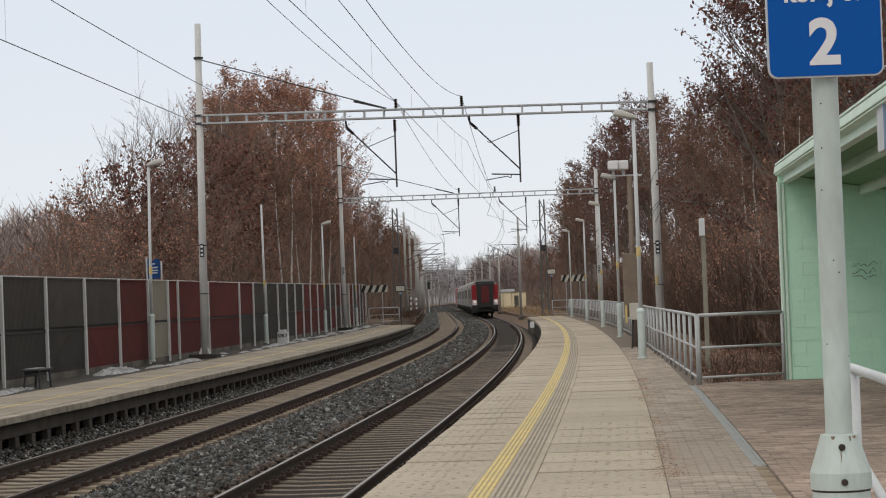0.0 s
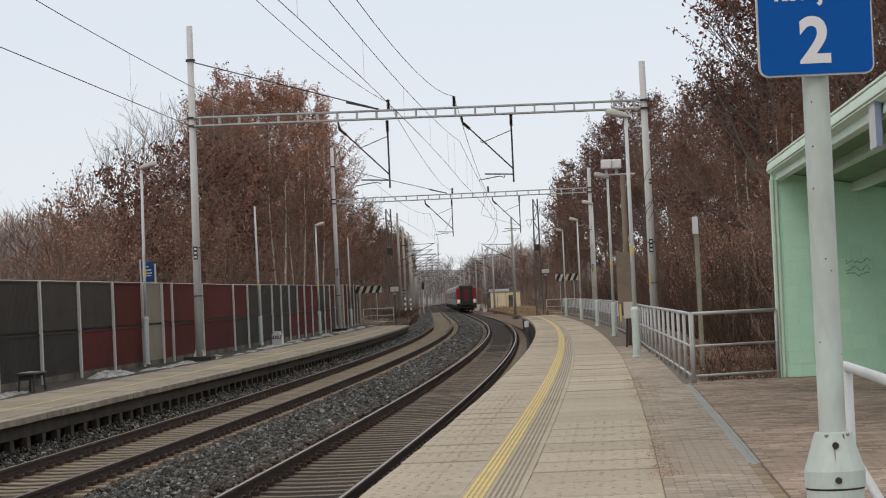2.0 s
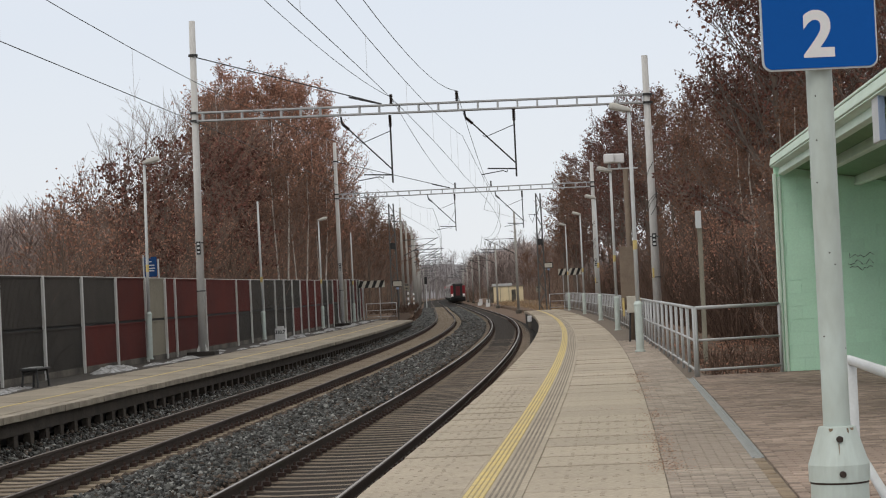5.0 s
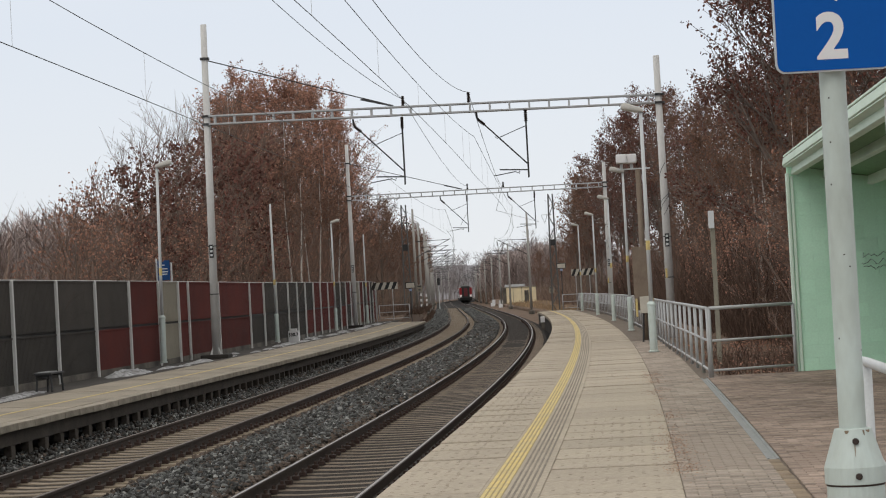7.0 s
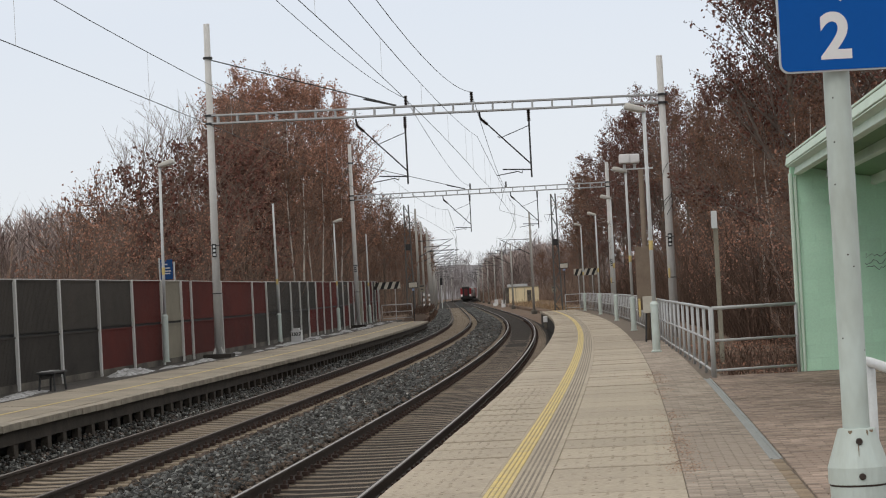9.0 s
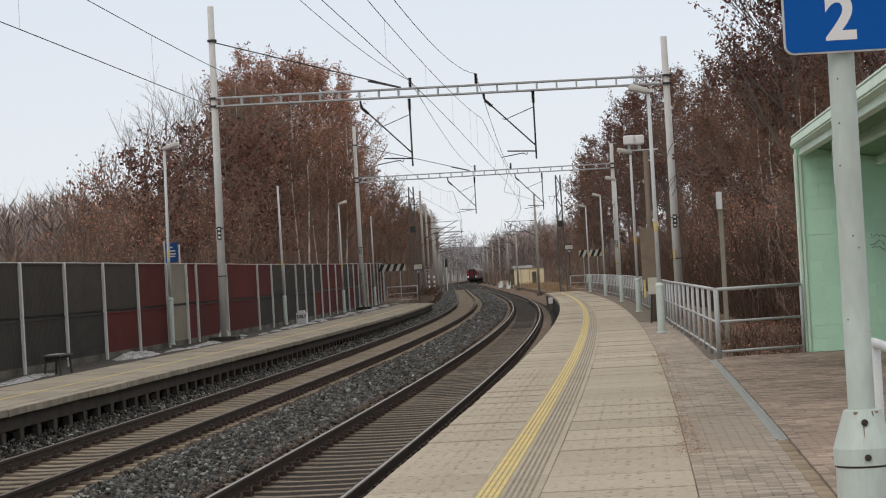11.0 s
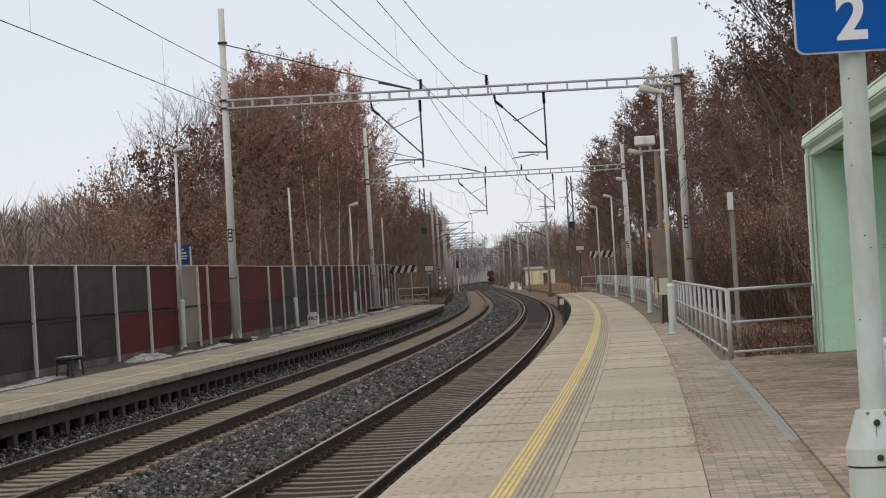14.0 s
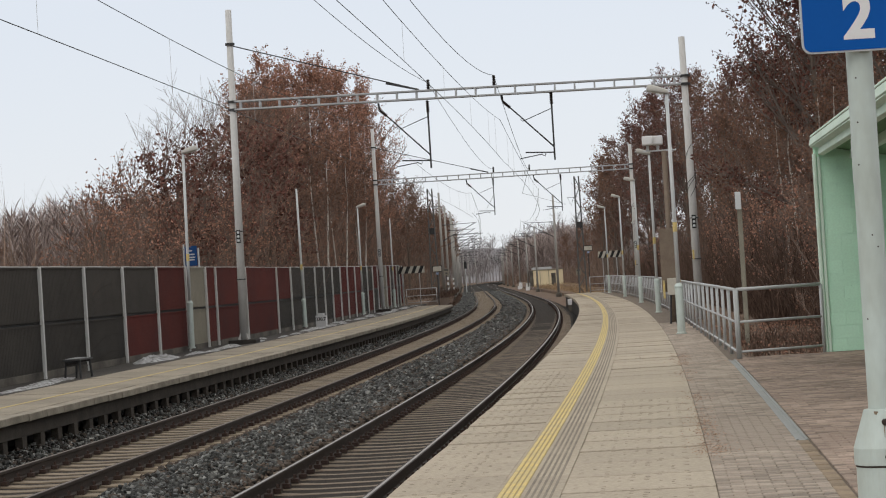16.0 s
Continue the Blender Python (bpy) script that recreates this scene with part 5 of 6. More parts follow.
def point_machines():
    for s, off in ((322, 3.0), (335, 3.4), (356, 2.6), (380, 3.4)):
        root = thing("trackside_cabinet", "white trackside cabinet beside the rails", "cabinet", trm(s, off, -0.25), "trackside cabinets")
        h = 0.5 if s in (322, 356) else 0.95
        part("body", Acc().bbox(0, 0, h / 2, 0.6, 0.45, h, 0.03), WHITE, root)
        part("lid", Acc().bbox(0, 0, h + 0.03, 0.68, 0.52, 0.06, 0.02), GREY_PAINT, root)


point_machines()


def signal(s, off):
    root = thing("railway_signal", "slim signal post with a black lamp head", "signal", trm(s, off, far_bank(s)))
    part("post", Acc().tube([(0, 0, 0), (0, 0, 4.9)], 0.06, 8), GREY_PAINT, root)
    part("head", Acc().bbox(0, -0.1, 4.4, 0.42, 0.14, 1.1, 0.05), BLACK, root)
    for z in (4.05, 4.4, 4.75):
        part("lens", Acc().lathe([(0.09, 0), (0.09, 0.12)], 10, Matrix.Translation((0, -0.17, z)) @ Matrix.Rotation(radians(90), 4, "X")), IRON, root)


signal(330, -GAP - 1.9)


def hut():
    root = thing("equipment_hut", "cream rendered equipment building with a flat roof", "building", trm(330, 6.35, 0.25) @ Matrix.Diagonal((0.72, 0.8, 0.93, 1)))
    part("wall", Acc().bbox(0, 0, 1.25, 6.2, 4.0, 2.5, 0.03), CREAM, root, "cream rendered wall")
    part("roof", Acc().bbox(0, 0, 2.58, 6.5, 4.3, 0.16, 0.03), WALL_BEIGE, root, "flat grey-beige roof")
    for x in (-1.7, 0.1, 1.9):
        part("pilaster", Acc().bbox(x, -2.02, 1.25, 0.10, 0.06, 2.48, 0.01), WALL_BEIGE, root)
    part("annex", Acc().bbox(-3.45, -0.5, 1.3, 0.7, 2.4, 2.6, 0.03), PLINTH, root, "grey lean-to")
    part("duct", Acc().bbox(-1.2, 0.3, 2.85, 4.2, 1.0, 0.38, 0.04), GALV, root, "pale roof duct")
    part("door", Acc().bbox(1.1, -2.03, 1.0, 0.9, 0.05, 2.0, 0.01), PLINTH, root)


hut()


# ---- the train ----
def coach_parts(root, last):
    """A coach 26.2 m long about the root's origin, y forward; last: with a detailed tail end."""
    hl, hw = 13.0, 1.41
    side = [(-hw, 1.05), (-hw, 2.3), (-hw * 0.985, 3.1), (-1.18, 3.58), (-0.72, 3.88), (0, 3.99), (0.72, 3.88), (1.18, 3.58), (hw * 0.985, 3.1), (hw, 2.3), (hw, 1.05)]

    def shell(pts, y0, y1, close):
        a = Acc()
        n = len(pts)
        for y in (y0, y1):
            a.v += [(x, y, z) for x, z in pts]
        a.f = [(k, k + 1, k + 1 + n, k + n) for k in range(n - 1)]
        if close:
            a.f += [(n - 1, 0, n, 2 * n - 1), tuple(range(n))[::-1], tuple(range(n, 2 * n))]
        return a

    part("body", shell(side[0:3] + side[8:11], -hl, hl, True), COACH_GREY, root, "grey coach body")
    part("roof", shell(side[2:9], -hl, hl, True), COACH_ROOF, root, "weathered grey roof")
    for sx in (-1, 1):
        part("sill_band", Acc().box(sx * (hw + 0.004), 0, 1.36, 0.012, 2 * hl - 0.1, 0.55), COACH_ROOF, root, "pale grey lower band")
        part("window_band", Acc().box(sx * (hw - 0.001), 0, 2.42, 0.016, 2 * hl - 5.2, 0.95), GLASS_DARK, root, "dark window band")
        for k in range(9):
            part("window_frame", Acc().box(sx * (hw + 0.006), -9.6 + 2.4 * k + 1.2 - 1.2, 2.42, 0.012, 0.22, 0.96), COACH_GREY, root)
        for y in (-11.9, 11.9):
            part("door", Acc().bbox(sx * (hw + 0.002), y, 2.1, 0.03, 0.95, 2.0, 0.01), COACH_WHITE if y > 0 else COACH_GREY, root, "entrance door")
    part("underframe", Acc().bbox(0, 0, 0.88, 2.5, 2 * hl - 0.2, 0.36, 0.04), COACH_BLACK, root)
    for y in (-5.0, 0.5, 5.0):
        part("equipment_box", Acc().bbox(0, y, 0.55, 2.2, 2.4, 0.5, 0.05), COACH_BLACK, root)
    for yb in (-9.5, 9.5):
        bogie = part("bogie", Acc().bbox(0, yb, 0.58, 2.1, 2.9, 0.32, 0.06), COACH_BLACK, root)
        for y in (-1.25, 1.25):
            for x in (-0.75, 0.75):
                w = Acc().lathe([(0.46, -0.06), (0.46, 0.06)], 18, Matrix.Translation((x, yb + y, 0.465)) @ Matrix.Rotation(radians(90), 4, "Y"))
                part("wheel", w, COACH_BLACK, bogie)
    for ye, sg in ((-hl, -1), (hl, 1)):
        part("end_wall", Acc().bbox(0, ye + sg * 0.05, 2.2, 2.78, 0.12, 2.35, 0.05), COACH_RED, root, "red coach end")
        part("gangway", Acc().bbox(0, ye + sg * 0.32, 2.25, 1.72, 0.5, 2.6, 0.12), COACH_BLACK, root, "black rubber gangway")
        part("gangway_door", Acc().bbox(0, ye + sg * 0.585, 2.35, 0.80, 0.04, 1.75, 0.03), COACH_DOOR, root, "dull red gangway door")
        part("end_roof", Acc().bbox(0, ye + sg * 0.10, 3.50, 1.9, 0.30, 0.42, 0.12), COACH_BLACK, root)
        for x in (-0.88, 0.88):
            b = Acc().lathe([(0.09, 0), (0.09, 0.45), (0.24, 0.46), (0.24, 0.52)], 14, Matrix.Translation((x, ye, 1.05)) @ Matrix.Rotation(radians(90 if sg < 0 else -90), 4, "X"))
            part("buffer", b, COACH_BLACK, root)
        part("headstock", Acc().bbox(0, ye + sg * 0.10, 0.90, 2.75, 0.3, 0.72, 0.06), COACH_BLACK, root)
        for x in (-1.08, 1.08):
            part("corner_panel", Acc().bbox(x, ye + sg * 0.125, 1.50, 0.52, 0.03, 0.62, 0.02), COACH_WHITE, root, "white corner panel")
            lamp = Acc().lathe([(0.12, 0), (0.12, 0.05)], 12, Matrix.Translation((x, ye + sg * 0.13, 1.62)) @ Matrix.Rotation(radians(90 if sg < 0 else -90), 4, "X"))
            part("tail_lamp", lamp, TAIL if last and sg < 0 else COACH_RED, root, "round tail lamp")


def loco_parts(root):
    hl = 8.6
    a = Acc().bbox(0, 0, 2.2, 2.9, 2 * hl, 2.9, 0.25)
    part("body", a, COACH_RED, root, "red locomotive body")
    part("roof", Acc().bbox(0, 0, 3.75, 2.3, 2 * hl - 2.5, 0.35, 0.1), COACH_ROOF, root)
    part("underframe", Acc().bbox(0, 0, 0.6, 2.3, 2 * hl - 1.5, 0.6, 0.06), COACH_BLACK, root)
    for y in (-4.2, 4.2):
        part("bogie", Acc().bbox(0, y, 0.55, 2.3, 4.0, 0.6, 0.06), COACH_BLACK, root)
    part("pantograph", Acc().tube([(0, -4.5, 4.0), (0, -6.0, 4.9), (0, -4.3, 5.85)], 0.04, 6).tube([(-0.8, -4.3, 5.87), (0.8, -4.3, 5.87)], 0.04, 6), IRON, root, "raised dark pantograph")


TRAIN = []
tail = thing("passenger_coach", "red and grey passenger coach with a black gangway end", "railway coach", trm(240, 0), "train")
coach_parts(tail, True)
TRAIN.append((tail, 13.5, 9.5))
inner = thing("passenger_coach", "red and grey passenger coach in the middle of the train", "railway coach", trm(267, 0), "train")
coach_parts(inner, False)
TRAIN.append((inner, 13.5 + 26.6, 9.5))
for k in range(2, 5):
    TRAIN.append((copy_thing(inner, trm(240 + 26.6 * k, 0)), 13.5 + 26.6 * k, 9.5))
engine = thing("locomotive", "red electric locomotive with a raised pantograph", "locomotive", trm(370, 0), "train")
loco_parts(engine)
TRAIN.append((engine, 13.5 + 26.6 * 5 - 4.5, 4.2))


# ---- trees and shrubs ----
class Tree:
    """Grows limbs, branches and twigs from a trunk and hangs dry leaves on them."""

    def __init__(self, seed, tall, spread, limbs, leaves, leaf=0.12, upright=0.5, bare_top=0.0, first=0.25, lean=0.05, girth=0.010):
        self.r = random.Random(seed)
        self.trunk, self.wood, self.leaf = Acc(), Acc(), Acc()
        self.n_leaf, self.size, self.upright, self.tall, self.bare_top = leaves, leaf, upright, tall, bare_top
        r = self.r
        pts, rad = [], []
        x = y = 0.0
        for k in range(9):
            t = k / 8
            pts.append(Vector((x, y, tall * 0.96 * t)))
            rad.append(tall * girth * (1 - t) ** 0.8 + 0.012)
            x += r.uniform(-1, 1) * lean * tall / 8
            y += r.uniform(-1, 1) * lean * tall / 8
        self.trunk.tube(pts, rad, 7)
        for k in range(limbs):
            t = first + (0.97 - first) * (k + r.random()) / limbs
            i = min(int(t * 8), 7)
            p = pts[i].lerp(pts[i + 1], t * 8 - i)
            az = k * 2.4 + r.uniform(-0.4, 0.4)
            el = upright + 0.5 * t + r.uniform(-0.15, 0.2)
            d = Vector((math.cos(az) * math.cos(el), math.sin(az) * math.cos(el), math.sin(el)))
            ln = spread * (1.05 - 0.62 * abs(t - 0.5) - 0.25 * t) * r.uniform(0.75, 1.15)
            self.branch(p, d, ln, max(rad[i] * 0.5, 0.02), 1)

    def branch(self, p, d, ln, rad, level):
        r = self.r
        n = 4 if level == 1 else 2 if level == 2 else 1
        pts = [p]
        for k in range(n):
            d = (d + Vector((r.uniform(-1, 1), r.uniform(-1, 1), r.uniform(-0.5, 1) + 0.35 * self.upright)) * (0.16 if level == 1 else 0.22)).normalized()
            pts.append(pts[-1] + d * ln / n)
        tip = 0.35 if level < 3 else 0.5
        self.wood.tube(pts, [max(rad * (1 - (1 - tip) * k / n), 0.005) for k in range(n + 1)], 4 if level == 1 else 3, False)
        if level < 3:
            for k in range(r.randint(5, 7) if level == 1 else r.randint(4, 6)):
                t = r.uniform(0.25, 1.0)
                i = min(int(t * n), n - 1)
                q = pts[i].lerp(pts[i + 1], t * n - i)
                side = Vector((r.uniform(-1, 1), r.uniform(-1, 1), r.uniform(-0.35, 0.8)))
                dd = (d * 0.75 + side * 0.75).normalized()
                self.branch(q, dd, ln * r.uniform(0.35, 0.6), rad * 0.5, level + 1)
        if level >= 2:
            if self.bare_top and pts[-1].z > self.tall * (1 - self.bare_top):
                return
            clump = r.random() ** 0.7
            for k in range(int(self.n_leaf * clump * (1 if level == 3 else 0.5) + r.random())):
                t = r.uniform(0.15, 1.08)
                i = min(int(t * n), n - 1)
                q = pts[i].lerp(pts[i + 1], t * n - i) + Vector((r.gauss(0, 1), r.gauss(0, 1), r.gauss(-0.4, 1))) * 0.10
                self.add_leaf(q)

    def add_leaf(self, q):
        r = self.r
        s = self.size * r.uniform(0.55, 1.25)
        u = Vector((r.gauss(0, 1), r.gauss(0, 1), r.gauss(0, 1))).normalized()
        v = u.cross(Vector((r.gauss(0, 1), r.gauss(0, 1), r.gauss(0, 1)))).normalized()
        n = len(self.leaf.v)
        w = u.cross(v) * s * 0.18
        self.leaf.v += [tuple(q - u * s * 0.5), tuple(q + v * s * 0.33 + w), tuple(q + u * s * 0.5), tuple(q - v * s * 0.33 + w)]
        self.leaf.f += [(n, n + 1, n + 2), (n, n + 2, n + 3)]

    def place(self, name, label, category, m, bark=BARK, leaf=LEAF, group="", twig=TWIG):
        root = thing(name, label, category, m, group)
        part("trunk", self.trunk, bark, root, smooth=True)
        part("crown", self.wood, twig, root)
        if self.leaf.v:
            part("foliage", self.leaf, leaf, root, "dry brown leaves still hanging")
        return root


def plant(proto_specs, spots, seed):
    """Builds each kind once and copies it to its spots, turned and scaled a little."""
    r = random.Random(seed)
    first = {}
    for kind, s, off, tall in spots:
        tree_args, name, label, category, bark, leaf, group = proto_specs[kind]
        z = 0.25 if s < 165 else -0.3
        k = 0.92 * tall / tree_args["tall"]
        m = Matrix.Translation(tr(s, off, z)) @ Matrix.Rotation(r.uniform(0, 6.28), 4, "Z")
        if kind not in first:
            first[kind] = Tree(**tree_args).place(name, label, category, m, bark, leaf, group, GREY_TWIG if kind.startswith("dusk") else TWIG)
            ob = first[kind]
        else:
            ob = copy_thing(first[kind], m)
        w = k * r.uniform(0.9, 1.12)
        ob.scale = (w, w, k)


KINDS = {
    "oak": (dict(seed=1, tall=14, spread=4.6, limbs=27, leaves=20, leaf=0.135, upright=0.45), "leafy_tree", "tall tree with reddish brown dry leaves behind the barrier", "tree", BARK, LEAF, "trees"),
    "oak2": (dict(seed=2, tall=14, spread=4.4, limbs=27, leaves=19, leaf=0.135, upright=0.6), "leafy_tree", "tall slender tree with clumps of brown dry leaves", "tree", BARK, LEAF, "trees"),
    "alder": (dict(seed=3, tall=12, spread=4.0, limbs=19, leaves=10, leaf=0.135, upright=0.5), "brown_tree", "twiggy tree with scattered dark brown leaves", "tree", BARK, LEAF_TAN, "trees"),
    "dusk": (dict(seed=11, tall=14, spread=4.6, limbs=25, leaves=15, leaf=0.15, upright=0.5), "leafy_tree", "tall tree with shade-darkened dry leaves beside the platform", "tree", BARK, LEAF_DARK, "trees"),
    "dusk2": (dict(seed=12, tall=14, spread=4.4, limbs=24, leaves=13, leaf=0.15, upright=0.6), "leafy_tree", "tall branching tree with shade-darkened dry leaves", "tree", BARK, LEAF_DARK, "trees"),
    "sparse": (dict(seed=4, tall=9, spread=4.0, limbs=20, leaves=7, leaf=0.19, upright=0.6, bare_top=0.01, first=0.15), "sparse_tree", "sparse tree with bare upright twigs and few leaves", "tree", BARK, LEAF_DARK, "trees"),
    "bare": (dict(seed=5, tall=11, spread=3.2, limbs=18, leaves=3, leaf=0.2, upright=0.8, first=0.3), "bare_tree", "bare grey-brown winter tree beside the line", "tree", BARK, LEAF_TAN, "trees"),
    "birch": (dict(seed=6, tall=11, spread=2.2, limbs=15, leaves=4, leaf=0.14, upright=0.7, first=0.45, lean=0.12, girth=0.0065), "birch", "slim pale birch with thin dark twigs", "tree", BIRCH, LEAF_TAN, "birches"),
    "shrub": (dict(seed=7, tall=3.6, spread=2.3, limbs=11, leaves=5, leaf=0.08, upright=0.6, first=0.03, lean=0.2), "shrub", "dense brown leafless shrub with dry leaves", "shrub", BARK, LEAF, "shrubs"),
    "shrub2": (dict(seed=8, tall=4.2, spread=2.2, limbs=11, leaves=4, leaf=0.075, upright=0.9, first=0.03, lean=0.2), "shrub", "twiggy brown shrub by the fence", "shrub", BARK, LEAF_TAN, "shrubs"),
}

SPOTS = [("alder", 110, -14.6, 7.6), ("oak", 118, -14.6, 14.2), ("oak2", 127, -13.2, 15.2), ("oak", 134, -14.4, 15.6), ("oak2", 142, -13.0, 16.2), ("oak", 151, -12.6, 16.2),
         ("oak2", 160, -12.2, 15.5), ("alder", 169, -12.3, 13.0), ("alder", 178, -12.0, 11.5), ("oak", 124, -16.2, 13.5), ("oak2", 138, -17.0, 15.0), ("oak", 150, -18, 15.6), ("alder", 164, -17, 14.0),
         ("sparse", 79, -13.0, 8.0), ("sparse", 88, -13.3, 9.6), ("sparse", 101, -15.0, 8.0),
         ("alder", 186, -10.5, 11), ("alder", 196, -10.8, 11), ("bare", 208, -10.5, 10.5), ("alder", 222, -10.4, 10.5), ("bare", 238, -10.2, 10.5), ("alder", 255, -10.2, 10), ("alder", 275, -10.0, 10), ("alder", 300, -10.0, 10), ("sparse", 97, -12.6, 10.6), ("birch", 108, -11.0, 9.5), ("birch", 112, -11.0, 10.0), ("birch", 116, -10.9, 8.0), ("birch", 121, -10.9, 10.0), ("birch", 130, -10.9, 9.0), ("birch", 134, -10.9, 9.5), ("sparse", 106, -13.4, 10.8),
         ("bare", 250, -9.3, 11.5), ("alder", 262, -9.1, 11), ("bare", 275, -8.9, 11.5), ("alder", 290, -8.8, 11), ("bare", 305, -8.7, 11.5), ("alder", 322, -8.6, 11.5), ("bare", 340, -8.6, 12), ("alder", 360, -8.7, 12)]
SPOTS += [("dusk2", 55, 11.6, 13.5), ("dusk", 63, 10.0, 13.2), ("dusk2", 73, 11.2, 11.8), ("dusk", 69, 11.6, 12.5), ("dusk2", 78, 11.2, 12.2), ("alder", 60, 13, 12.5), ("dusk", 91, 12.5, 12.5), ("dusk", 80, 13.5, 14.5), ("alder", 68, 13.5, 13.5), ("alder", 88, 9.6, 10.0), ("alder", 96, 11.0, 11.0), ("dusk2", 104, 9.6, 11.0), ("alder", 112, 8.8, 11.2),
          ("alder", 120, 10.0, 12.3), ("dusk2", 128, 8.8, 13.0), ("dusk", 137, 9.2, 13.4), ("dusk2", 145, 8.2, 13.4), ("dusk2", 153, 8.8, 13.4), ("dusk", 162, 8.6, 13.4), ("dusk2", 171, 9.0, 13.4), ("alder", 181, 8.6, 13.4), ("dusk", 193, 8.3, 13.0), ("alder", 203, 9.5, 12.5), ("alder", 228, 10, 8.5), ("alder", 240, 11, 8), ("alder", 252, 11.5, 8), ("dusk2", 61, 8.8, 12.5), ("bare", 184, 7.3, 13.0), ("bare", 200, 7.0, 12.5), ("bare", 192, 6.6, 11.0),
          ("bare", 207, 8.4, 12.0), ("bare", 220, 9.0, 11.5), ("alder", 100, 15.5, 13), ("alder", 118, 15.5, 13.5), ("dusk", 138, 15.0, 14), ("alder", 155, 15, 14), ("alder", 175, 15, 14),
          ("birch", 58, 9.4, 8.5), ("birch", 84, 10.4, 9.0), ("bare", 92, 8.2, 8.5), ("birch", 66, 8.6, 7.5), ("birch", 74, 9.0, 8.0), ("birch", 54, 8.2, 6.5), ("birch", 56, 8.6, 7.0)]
_r = random.Random(21)
for _s in range(44, 172, 5):
    SPOTS.append(("shrub" if _r.random() < 0.5 else "shrub2", _s + _r.uniform(-1.5, 1.5), _r.uniform(7.6, 9.2), _r.uniform(3.0, 4.6)))
    SPOTS.append(("shrub" if _r.random() < 0.6 else "shrub2", _s + _r.uniform(-1.5, 1.5), _r.uniform(10.5, 14), _r.uniform(4.0, 6.5)))
for _s in range(66, 176, 5):
    SPOTS.append(("shrub", _s + _r.uniform(-2, 2), _r.uniform(-13.5, -12.0), _r.uniform(4.2, 5.6)))
    SPOTS.append(("shrub2", _s + _r.uniform(-2, 2), _r.uniform(-19, -15), _r.uniform(5.0, 7.0) * (0.6 if _s < 90 else 1.0)))
for _k in range(10):
    SPOTS.append((("bare", "alder", "alder")[_k % 3], _d := _r.uniform(130, 245), _r.uniform(-62, -27), (0.2 + 0.030 * _d) * _r.uniform(0.7, 0.98)))
for _k in range(24):
    SPOTS.append((("alder", "shrub", "alder", "bare")[_k % 4], 180 + _k * 6 + _r.uniform(-3, 3), -GAP - _r.uniform(8.0, 14.0), _r.uniform(8.5, 12.0)))
for _k in range(16):
    SPOTS.append((("bare", "alder")[_k % 2], 285 + _k * 9 + _r.uniform(-3, 3), _r.uniform(9.5, 15), _r.uniform(7.5, 9.5)))
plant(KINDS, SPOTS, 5)


